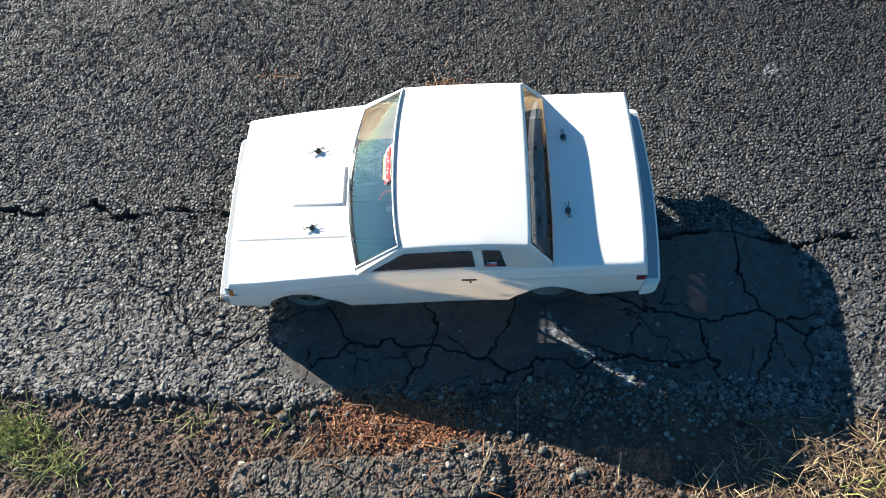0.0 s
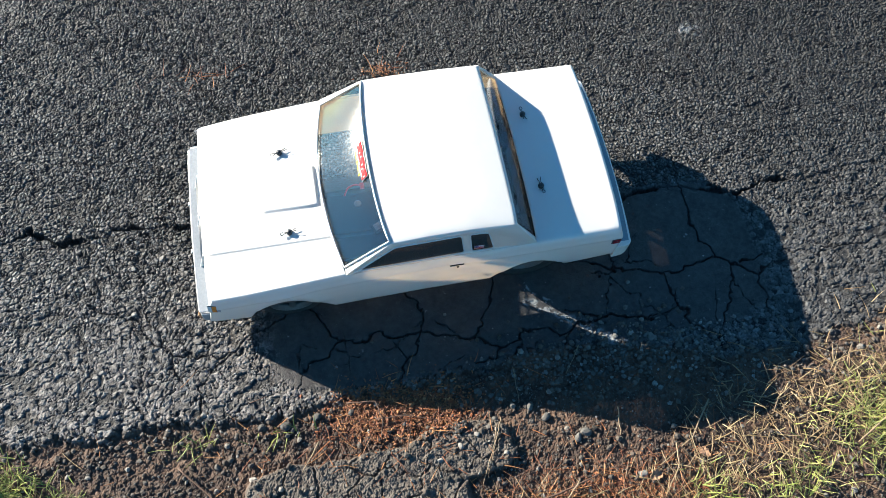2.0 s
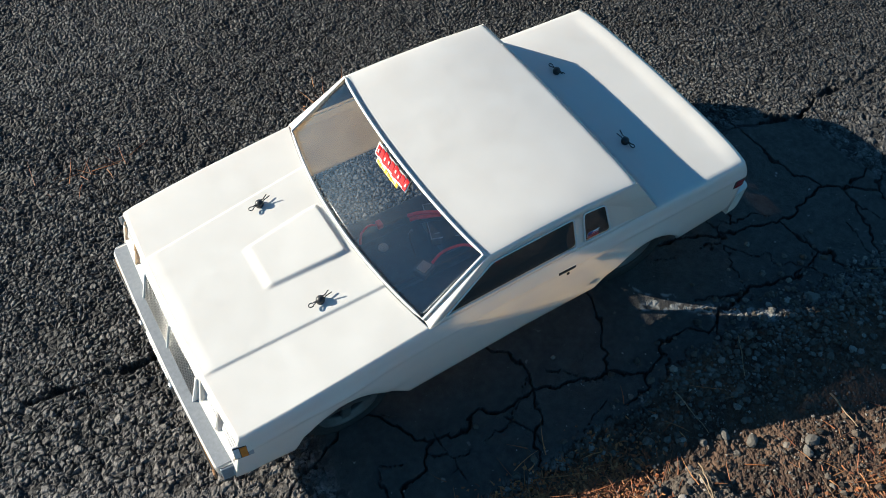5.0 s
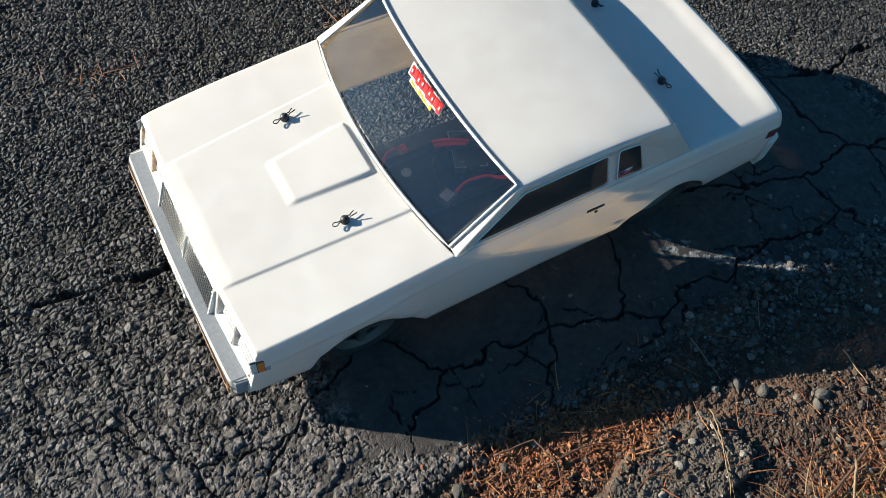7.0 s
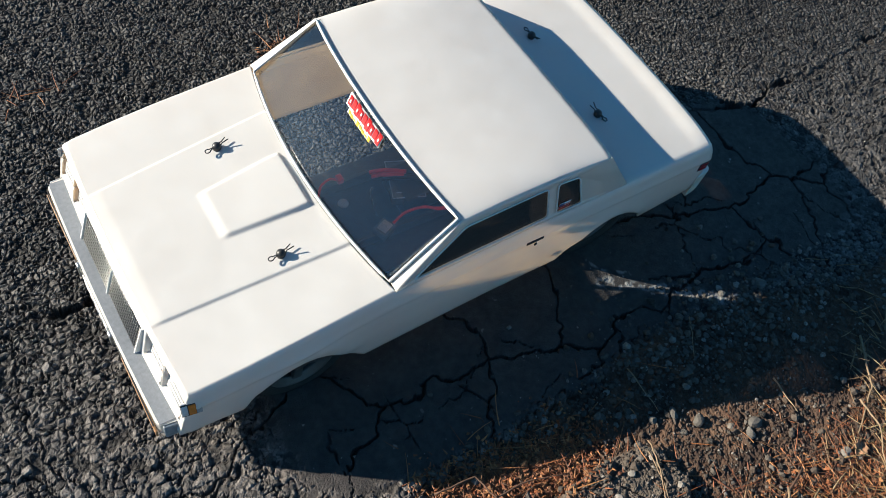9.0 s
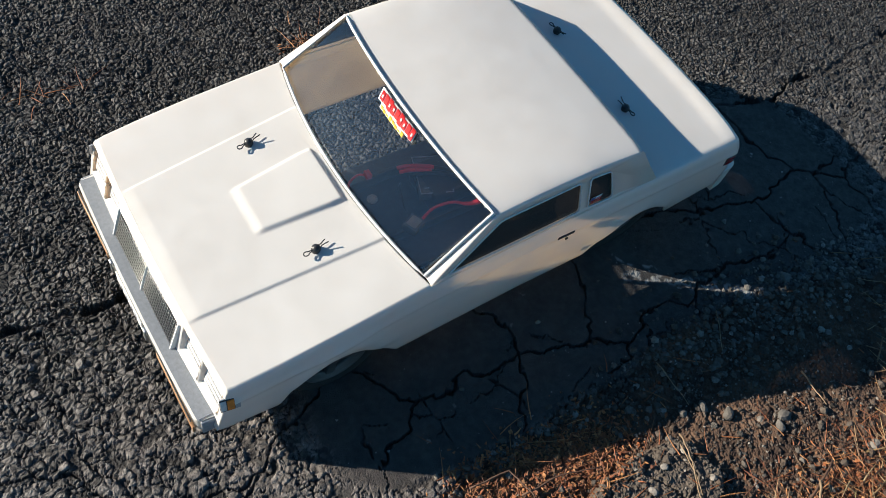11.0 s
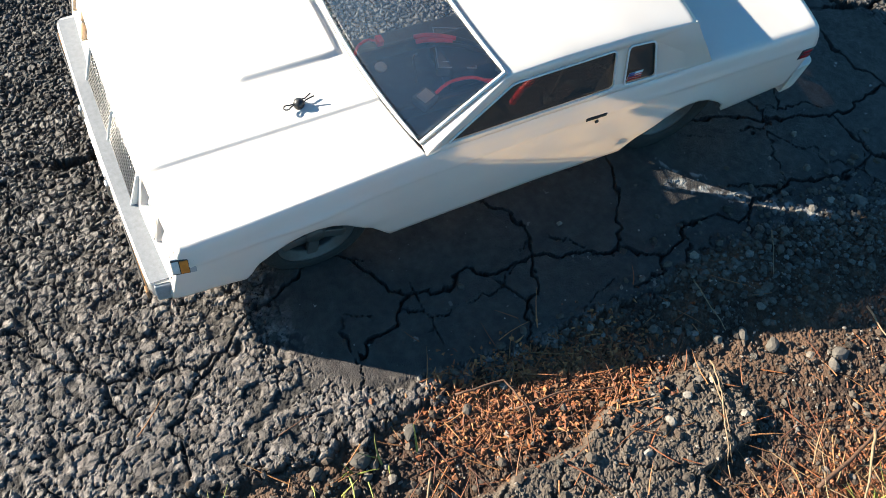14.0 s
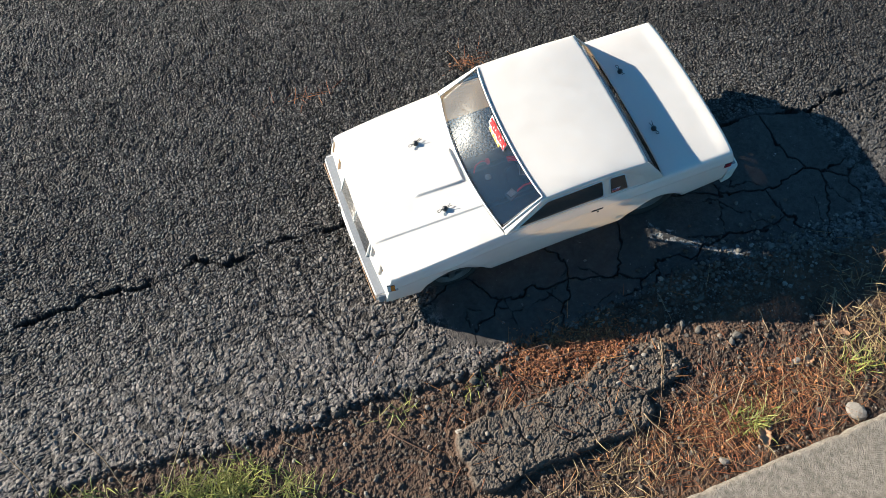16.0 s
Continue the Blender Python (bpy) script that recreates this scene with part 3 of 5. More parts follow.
for size, at in (((0.033, 0.0008, 0.0008), (0, 0.0222, 0.0064)), ((0.033, 0.0008, 0.0008), (0, -0.0222, 0.0064)), ((0.0008, 0.045, 0.0008), (0.0162, 0, 0.0064)), ((0.0008, 0.045, 0.0008), (-0.0162, 0, 0.0064)), ((0.024, 0.0006, 0.0006), (0, -0.0160, 0.0066))):
    part("tray_edge", box(size, Vector((-0.007, 0.0026, 0.0456)) + TRAY_TURN @ Vector(at), TRAY_TURN), GREYBAR, controller, "pale edge of the clear tray")
receiver = part("receiver", box((0.017, 0.015, 0.009), (-0.055, -0.0402, 0.0519), Matrix.Rotation(0.42, 3, "Z"), 0.0015), CASE, car, "small smoked receiver case")
part("case_print", box((0.012, 0.010, 0.0006), (-0.055, -0.04, 0.0567), Matrix.Rotation(0.42, 3, "Z")), GREYBAR, receiver, "worn grey printing")
part("sensor_tag", lathe([(0, -0.001), (0.0048, -0.001), (0.0052, 0), (0.0048, 0.001), (0, 0.001)], 20, "Z", (-0.078, -0.0018, 0.0579), close=False), material("pale_grey_case", (0.3, 0.32, 0.34), 0.4, vary=0.2, scale=200), car, "round pale grey sensor tag")
motor = part("motor", lathe([(0, -0.026), (0.017, -0.026), (0.018, -0.022), (0.018, 0.022), (0.017, 0.026), (0, 0.026)], 32, at=(0.105, 0.01, 0.045), close=False), ALU, car, "aluminium motor can")
part("terminal_block", box((0.012, 0.020, 0.008), (0.021, -0.0417, 0.062), Matrix.Rotation(0.5, 3, "Z"), 0.001), ALU, car, "bare metal terminal block")
WIRES = [
    ('red', [(-0.037, 0.0212, 0.0557), (-0.028, 0.0168, 0.0594), (-0.016, 0.0109, 0.0602), (-0.006, 0.0048, 0.0601)], 0.0021),
    ('red', [(-0.037, 0.0166, 0.0549), (-0.029, 0.0123, 0.0587), (-0.018, 0.0068, 0.0595), (-0.01, 0.0028, 0.0597)], 0.0021),
    ('black', [(-0.006, 0.0048, 0.0601), (0.002, -0.0007, 0.0598), (0.01, -0.0077, 0.0592), (0.016, -0.0128, 0.0585)], 0.002),
    ('black', [(-0.03, 0.0091, 0.0553), (-0.018, 0.0033, 0.0586), (-0.002, -0.0047, 0.0591), (0.014, -0.0158, 0.0576)], 0.0018),
    ('red', [(-0.046, -0.04, 0.0559), (-0.032, -0.0367, 0.0607), (-0.014, -0.0396, 0.0629), (0, -0.0467, 0.0612), (0.014, -0.0486, 0.0633), (0.021, -0.0548, 0.0607)], 0.0015),
    ('red', [(-0.004, -0.0447, 0.0611), (0.006, -0.0497, 0.0624), (0.016, -0.0506, 0.0644)], 0.0018),
    ('red', [(-0.094, 0.016, 0.052), (-0.088, 0.0233, 0.0586), (-0.078, 0.0264, 0.0604), (-0.07, 0.0253, 0.0575)], 0.0012),
    ('red', [(0.006, -0.0738, 0.0616), (0.012, -0.0731, 0.0746), (0.02, -0.0726, 0.0846), (0.0245, -0.071, 0.0956), (0.022, -0.0635, 0.1052)], 0.0027),
    ('black', [(-0.04, 0.0078, 0.0494), (-0.05, -0.0037, 0.06), (-0.054, -0.0241, 0.053)], 0.001),
]
for colour, pts, r in WIRES:
    fine = []
    for i in range(len(pts) - 1):
        a, b = Vector(pts[i]), Vector(pts[i + 1])
        p0, p3 = Vector(pts[max(0, i - 1)]), Vector(pts[min(len(pts) - 1, i + 2)])
        for k in range(6):
            f = k / 6
            fine.append(0.5 * (2 * a + (b - p0) * f + (2 * p0 - 5 * a + 4 * b - p3) * f * f + (3 * a - p0 - 3 * b + p3) * f ** 3))
    fine.append(Vector(pts[-1]))
    part("wire", rod(fine, r, 8), RED if colour == "red" else DARKWIRE, car, colour + " insulated wire")
part("connector", box((0.006, 0.008, 0.006), (-0.068, 0.0243, 0.0585), bevel=0.001), RED, car, "small red connector")
for at in ((0.018, -0.0127, 0.0595), (0.021, -0.0178, 0.0587), (0.031, -0.0576, 0.0638)):
    part("plug", box((0.007, 0.005, 0.008), at, Matrix.Rotation(-0.5, 3, "Z"), 0.0012), RED, car, "red battery plug")
label = part("printed_label", box((0.012, 0.0016, 0.0085), (0.001, -0.0722, 0.0916), Matrix.Rotation(0.5, 3, "Y"), 0.0003), WHITE, car, "silver printed label")
for k in range(3):
    part("print_bar", box((0.0105, 0.0006, 0.0011), Vector((0.001, -0.0722, 0.0916)) + Matrix.Rotation(0.5, 3, "Y") @ Vector((0, -0.0010, 0.0026 - 0.0026 * k)), Matrix.Rotation(0.5, 3, "Y")), GREYBAR, label)
part("antenna_tube", rod([(0.048, -0.0721, 0.0555), (0.05, -0.0719, 0.0976)], 0.0008, 8), ALU, car, "thin grey antenna tube")

# stickers: the sponsor mark as plain shapes, the flag in the quarter window
def on_screen(u, v, lift=0.0):
    b, t = screen_base(v), screen_top(v)
    up = (t - b).normalized()
    n = Vector((-0.62, 0, 0.78))
    return b.lerp(t, u) + Vector((-1, 0, 0.8)) * (0.0009 * swell(u)) + n * lift


def screen_sticker(name, u0, u1, v0, v1, lift, mat, parent, label="", skew=0.0):
    bm = bmesh.new()
    patch(bm, lambda u, v: on_screen(lerp(u0, u1, u), lerp(v0, v1, v) + skew * (u - 0.5), lift), 3, 6)
    return sheet(part(name, bm, mat, parent, label), 0.0002)


mark = screen_sticker("windscreen_sticker", 0.834, 0.954, 0.405, 0.600, 0.0006, WHITE, car, "white, red and yellow sponsor sticker", 0.02)
for k in range(9):
    lo, hi = 0.838 + 0.007 * (k * 5 % 3), 0.950 - 0.008 * (k * 7 % 3)
    screen_sticker("red_block", lo, hi, 0.4085 + k * 0.0208, 0.4275 + k * 0.0208, 0.0010, DECAL_RED, mark, "", 0.014)
    if k % 3 != 1:
        screen_sticker("pale_notch", 0.872 + 0.012 * (k % 2), 0.902 + 0.010 * (k % 2), 0.4135 + k * 0.0208, 0.4195 + k * 0.0208, 0.0014, WHITE, mark, "", 0.004)
screen_sticker("dark_edge", 0.950, 0.958, 0.43, 0.585, 0.0006, BLACK, mark, "", 0.004)
screen_sticker("lower_panel", 0.792, 0.834, 0.432, 0.566, 0.0005, WHITE, mark, "", 0.006)
for k in range(8):
    screen_sticker("yellow_block", 0.790 + 0.006 * (k % 2), 0.832 - 0.007 * (k * 3 % 4), 0.433 + k * 0.0165, 0.4460 + k * 0.0165, 0.0008, DECAL_YELLOW, mark, "", 0.006)

flag = part("flag_sticker", box((0.0125, 0.0003, 0.0076), side_point(0.0612, 0.1360, -1) + Vector((0, 0.0009, 0))), WHITE, car, "small red, white and blue flag sticker")
for k in range(4):
    part("red_stripe", box((0.0123, 0.0003, 0.0009), side_point(0.0612, 0.1330 + 0.00196 * k, -1) + Vector((0, 0.0006, 0))), DECAL_RED, flag)
part("blue_field", box((0.0052, 0.0004, 0.0040), side_point(0.0576, 0.1377, -1) + Vector((0, 0.0004, 0))), FLAG_BLUE, flag)

# ---- the ground ----
@functools.lru_cache(maxsize=None)
def table_of(seed, layers=1):
    rng = np.random.default_rng(seed)
    return [rng.random((256, 256)) for _ in range(layers)]


def value_noise(x, y, size, seed):
    """Smooth noise from 0 to 1 with cells of that size."""
    table = table_of(seed)[0]
    gx, gy = x / size + 500, y / size + 500
    ix, iy = np.floor(gx).astype(int), np.floor(gy).astype(int)
    fx, fy = gx - ix, gy - iy
    fx, fy = fx * fx * (3 - 2 * fx), fy * fy * (3 - 2 * fy)
    a, b = table[ix % 256, iy % 256], table[(ix + 1) % 256, iy % 256]
    c, d = table[ix % 256, (iy + 1) % 256], table[(ix + 1) % 256, (iy + 1) % 256]
    return (a * (1 - fx) + b * fx) * (1 - fy) + (c * (1 - fx) + d * fx) * fy


def fractal(x, y, size, seed, octaves=4):
    total, amp, norm = 0, 1.0, 0.0
    for k in range(octaves):
        total, norm = total + amp * value_noise(x, y, size / 2 ** k, seed + k), norm + amp
        amp *= 0.5
    return total / norm


def cells(x, y, size, seed):
    """Distance to the nearest and second nearest of scattered stones, in cells, that stone's own random number, and the way from its middle."""
    px, py, own = table_of(seed, 3)
    gx, gy = x / size + 600, y / size + 600
    ix, iy = np.floor(gx).astype(int), np.floor(gy).astype(int)
    f1, f2, mine = np.full(x.shape, 9.0), np.full(x.shape, 9.0), np.zeros(x.shape)
    ox, oy = np.zeros(x.shape), np.zeros(x.shape)
    for dx in (-1, 0, 1):
        for dy in (-1, 0, 1):
            jx, jy = (ix + dx) % 256, (iy + dy) % 256
            ax, ay = gx - ix - dx - px[jx, jy], gy - iy - dy - py[jx, jy]
            d = np.hypot(ax, ay)
            near = d < f1
            f2 = np.where(near, f1, np.minimum(f2, d))
            mine = np.where(near, own[jx, jy], mine)
            ox, oy = np.where(near, ax, ox), np.where(near, ay, oy)
            f1 = np.where(near, d, f1)
    return f1, f2, mine, ox, oy


def stones(x, y, size, seed, least, gap=0.22):
    """Worn stones packed side by side: height from 0 to about 1, and each stone's own random number."""
    f1, f2, own, ox, oy = cells(x, y, size, seed)
    a = own * 43.0
    top = 0.70 + 0.30 * (own * 17.0 % 1.0) + (0.10 + 0.42 * (own * 29.0 % 1.0)) * (ox * np.cos(a) + oy * np.sin(a)) - 0.38 * f1 * f1
    return np.clip(top, 0.1, 1.15) * ramp(0.015, gap, f2 - f1) * (own > least), own


def ramp(a, b, x):
    f = np.clip((x - a) / (b - a), 0, 1)
    return f * f * (3 - 2 * f)


CRACKS = [
    (0.0066, 0.0125, [(-0.95, 0.04), (-0.80, 0.062), (-0.678, 0.069), (-0.632, 0.058), (-0.584, 0.058), (-0.539, 0.069), (-0.493, 0.042), (-0.458, 0.051), (-0.416, 0.055), (-0.334, 0.044), (-0.20, 0.05), (0.0, 0.02), (0.15, 0.0), (0.304, -0.018), (0.398, -0.018), (0.484, -0.046), (0.526, -0.032), (0.6, -0.037), (0.8, -0.02)]),
    (0.0032, 0.006, [(-0.42, 0.62), (-0.407, 0.459), (-0.397, 0.392), (-0.344, 0.375), (-0.309, 0.341), (-0.295, 0.297), (-0.271, 0.254), (-0.2, 0.15)]),
    (0.0034, 0.007, [(-0.132, -0.166), (-0.101, -0.174), (-0.079, -0.167), (-0.048, -0.178), (-0.021, -0.175), (0.0, -0.184), (0.021, -0.193), (0.049, -0.2), (0.072, -0.217), (0.084, -0.22), (0.106, -0.208), (0.125, -0.2), (0.151, -0.202), (0.159, -0.218), (0.182, -0.211), (0.219, -0.2), (0.256, -0.203), (0.302, -0.219)]),
    (0.0030, 0.006, [(-0.04, -0.08), (-0.029, -0.121), (-0.019, -0.137), (-0.012, -0.151), (-0.019, -0.167), (-0.027, -0.193), (-0.038, -0.203), (-0.05, -0.215), (-0.062, -0.245)]),
    (0.0026, 0.006, [(0.10, -0.06), (0.092, -0.118), (0.08, -0.142), (0.07, -0.167), (0.059, -0.186), (0.049, -0.2)]),
    (0.0028, 0.006, [(0.106, -0.208), (0.103, -0.228), (0.084, -0.245)]),
    (0.0030, 0.006, [(-0.183, -0.204), (-0.168, -0.192), (-0.146, -0.186), (-0.139, -0.173), (-0.130, -0.166), (-0.142, -0.164), (-0.148, -0.144), (-0.155, -0.126), (-0.18, -0.10)]),
    (0.0034, 0.007, [(0.15, -0.09), (0.224, -0.113), (0.278, -0.138), (0.333, -0.152), (0.370, -0.150), (0.410, -0.142), (0.428, -0.150), (0.459, -0.176), (0.509, -0.161)]),
    (0.0032, 0.007, [(0.404, 0.073), (0.408, 0.033), (0.403, -0.014), (0.394, -0.077), (0.402, -0.105), (0.410, -0.142)]),
    (0.0032, 0.007, [(0.333, -0.152), (0.331, -0.193), (0.341, -0.207), (0.343, -0.230), (0.372, -0.263), (0.375, -0.285)]),
    (0.0030, 0.006, [(0.428, -0.150), (0.427, -0.177), (0.414, -0.211), (0.389, -0.242), (0.372, -0.263)]),
    (0.0030, 0.006, [(0.459, -0.176), (0.465, -0.213), (0.461, -0.239), (0.460, -0.275)]),
    (0.0026, 0.005, [(0.183, -0.186), (0.214, -0.194), (0.270, -0.208), (0.315, -0.215), (0.341, -0.207)]),
    (0.0026, 0.005, [(0.083, -0.216), (0.074, -0.234), (0.041, -0.235)]),
    (0.0026, 0.005, [(0.166, -0.228), (0.192, -0.204), (0.224, -0.199), (0.256, -0.205)]),
    (0.0034, 0.007, [(0.444, -0.155), (0.519, -0.147), (0.564, -0.161), (0.68, -0.15)]),
    (0.0046, 0.008, [(-0.191, -0.119), (-0.217, -0.131), (-0.254, -0.142), (-0.271, -0.160), (-0.295, -0.172), (-0.304, -0.183), (-0.320, -0.197), (-0.318, -0.235)]),
    (0.0042, 0.007, [(-0.271, -0.160), (-0.292, -0.161), (-0.322, -0.157), (-0.350, -0.152), (-0.361, -0.138), (-0.384, -0.117), (-0.400, -0.087), (-0.46, -0.06)]),
    (0.0036, 0.006, [(-0.350, -0.152), (-0.350, -0.163), (-0.346, -0.185), (-0.37, -0.22)]),
    (0.0026, 0.006, [(-0.354, -0.153), (-0.39, -0.06), (-0.378, 0.042)]),
]
# pale broken lines and one pale spot: width, then points
PALE_MARKS = [
    (0.0062, [(0.118, -0.165), (0.138, -0.160), (0.150, -0.172), (0.164, -0.183), (0.193, -0.206)]),
    (0.0085, [(0.186, -0.201), (0.205, -0.214), (0.222, -0.227), (0.229, -0.235)]),
    (0.0150, [(0.508, 0.276), (0.526, 0.272)]),
    (0.0024, [(0.130, -0.130), (0.140, -0.146), (0.157, -0.163), (0.172, -0.173)]),
    (0.0030, [(0.229, -0.235), (0.253, -0.240)]),
]
X0, X1, Y0, Y1 = -1.00, 0.95, -0.80, 0.98


def edge_y(x):
    """Where the asphalt breaks off towards the verge."""
    return np.interp(x, [-1.1, -0.66, -0.602, -0.523, -0.447, -0.372, -0.296, -0.207, -0.149, -0.06, 0.04, 0.14, 0.268, 0.315, 0.366, 0.45, 0.55, 0.9],
                     [-0.20, -0.205, -0.223, -0.234, -0.237, -0.240, -0.250, -0.258, -0.252, -0.246, -0.238, -0.238, -0.244, -0.254, -0.275, -0.285, -0.275, -0.26])


def along(x, y, line):
    """Distance to a broken line."""
    best = np.full(x.shape, 9.0)
    for (ax, ay), (bx, by) in zip(line, line[1:]):
        dx, dy = bx - ax, by - ay
        near = (x > min(ax, bx) - 0.03) & (x < max(ax, bx) + 0.03) & (y > min(ay, by) - 0.03) & (y < max(ay, by) + 0.03)
        px, py = x[near], y[near]
        f = np.clip(((px - ax) * dx + (py - ay) * dy) / (dx * dx + dy * dy), 0, 1)
        best[near] = np.minimum(best[near], np.hypot(px - ax - f * dx, py - ay - f * dy))
    return best


def ground_height(x, y):
    """Height of the ground, how far it is verge, how far crust of old paving, each stone's tone, how far a pale mark,
    how far smoothed and darkened for the car's shadow, how far a crack, how high the stones stand.
    """
    warp_x, warp_y = x + 0.012 * (fractal(x, y, 0.016, 11) - 0.5), y + 0.012 * (fractal(x, y, 0.016, 31) - 0.5)
    # asphalt: worn stones in tar, larger and looser towards the edge, smoothed where the car's shadow lies
    rough_x, rough_y = x + 0.0032 * (fractal(x, y, 0.006, 11, 2) - 0.5), y + 0.0032 * (fractal(x, y, 0.006, 31, 2) - 0.5)
    big, tone = stones(rough_x, rough_y, 0.0098, 3, 0.55, 0.18)
    mid, tone2 = stones(rough_x, rough_y, 0.0066, 5, 0.30, 0.22)
    small, tone3 = stones(rough_x, rough_y, 0.0046, 9, 0.06, 0.34)
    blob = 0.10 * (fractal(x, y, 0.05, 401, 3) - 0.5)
    # two soft ovals fitted to the car's shadow, where relief hardly shows
    shade_patch = ramp(0.42, 0.62, np.exp(-(((x - 0.015) / 0.265) ** 4 + ((y + 0.148) / 0.103) ** 4)) + blob * 1.2)
    shade_patch = np.maximum(shade_patch, ramp(0.42, 0.62, np.exp(-(((x - 0.325) / 0.172) ** 4 + ((y + 0.125) / 0.128) ** 4)) + blob * 1.2))
    away = ramp(-0.10, 0.16, y)
    stone_relief = 0.70 + 0.60 * fractal(x, y, 0.10, 71, 3)
    coarse = stone_relief * (1 - 0.90 * shade_patch)
    layers = np.stack([0.0033 * (1 - 0.42 * away) * big, 0.0029 * (1 - 0.24 * away) * mid, (0.0024 + 0.0005 * away) * small])
    pick = np.argmax(layers, 0)
    ragged = edge_y(x) + 0.030 * (fractal(x, y, 0.045, 51) - 0.5) + 0.010 * (fractal(x, y, 0.013, 55, 2) - 0.5) - 2.2 * layers[:2].max(0)
    verge = 1 - ramp(-0.005, 0.003, y - ragged)
    open_x = ramp(0.60, 0.74, fractal(x, y, 0.013, 95, 2))
    asphalt = coarse * (layers.max(0) * (1 - 0.75 * open_x) + 0.0011 * (fractal(x, y, 0.0026, 79, 2) - 0.5) - 0.0020) + 0.003 * (fractal(x, y, 0.2, 91, 3) - 0.5)
    asphalt += shade_patch * 0.0009 * (fractal(x, y, 0.012, 97, 4) - 0.5)
    own = np.where(pick == 0, tone, np.where(pick == 1, tone2, tone3))
    dip = np.zeros(x.shape)
    jag_x, jag_y = warp_x + 0.013 * (fractal(x, y, 0.012, 131, 3) - 0.5), warp_y + 0.013 * (fractal(x, y, 0.012, 171, 3) - 0.5)
    gape = 0.04 + 0.95 * fractal(x, y, 0.011, 111, 3) ** 2.2
    for depth, width, line in CRACKS:
        d = along(jag_x, jag_y, line)
        firm = 0.15 + 0.85 * ramp(0.40, 0.54, fractal(x, y, 0.045, 151, 2)) if width > 0.01 else 0.45 + 0.55 * shade_patch
        dip = np.maximum(dip, 1.7 * depth * firm * np.exp(-(d / np.maximum(0.0009, (width if width > 0.01 else 0.46 * width) * gape)) ** 4))
    c1, c2, _, _, _ = cells(jag_x, jag_y, 0.062, 15)
    fine = ramp(0.016, 0.004, c2 - c1) * ramp(0.50, 0.60, fractal(x, y, 0.05, 141, 3)) * (0.25 + 0.75 * shade_patch) * ramp(0.1, -0.02, y)
    dip = np.maximum(dip, 0.0032 * fine)
    asphalt -= dip
    pale_mark = np.zeros(x.shape)
    for width, line in PALE_MARKS:
        d = along(warp_x, warp_y, line)
        pale_mark = np.maximum(pale_mark, np.exp(-(d / (width * (0.35 + 0.8 * fractal(x, y, 0.02, 201, 2)))) ** 4))
    pale_mark *= ramp(0.42, 0.56, fractal(x, y, 0.006, 221, 3))
    asphalt += pale_mark * 0.0012 * (mid - 0.3)
    # verge: trodden earth, crumbs, and a crust of broken old paving
    earth = -0.006 + 0.005 * ramp(0.0, 0.2, x) + 0.008 * (fractal(x, y, 0.09, 241) - 0.5) + 0.0060 * (fractal(x, y, 0.012, 261, 4) - 0.5)
    earth += 0.0015 * mid * (tone2 > 0.55) + 0.0012 * small
    place = np.maximum(np.exp(-(((x + 0.14) / 0.155) ** 4 + ((y + 0.375) / 0.056) ** 4)), 0.85 * np.exp(-(((x - 0.00) / 0.085) ** 4 + ((y + 0.345) / 0.040) ** 4)))
    crust = ramp(0.44, 0.52, place * (0.36 + 1.0 * fractal(x, y, 0.06, 281, 4)))
    b1, b2, _, _, _ = cells(jag_x, jag_y, 0.045, 25)
    split = ramp(0.07, 0.015, b2 - b1) * crust
    plate = crust * (0.0055 + 0.0042 * (fractal(x, y, 0.02, 341, 4) - 0.5) + 0.0009 * mid + 0.0008 * small - 0.0040 * split)
    earth = earth * (1 - 0.75 * crust) + plate
    z = asphalt * (1 - verge) + earth * verge
    tones = np.where(verge > 0.5, 0.6 * tone2 + 0.4 * tone3, 0.75 * (own * 53.0 % 1.0) + 0.25 * tone3)
    return z, verge, crust * verge, tones, pale_mark * (1 - verge), shade_patch * (1 - verge), np.clip(dip / 0.003, 0, 1) * (1 - verge), np.clip(layers.max(0) * (1 - 0.75 * open_x) / 0.0019, 0, 1)


def steps(stops):
    """Grid lines between stops (from, to, step)."""
    out = [np.arange(a, b, s) for a, b, s in stops]
    return np.append(np.concatenate(out), stops[-1][1])


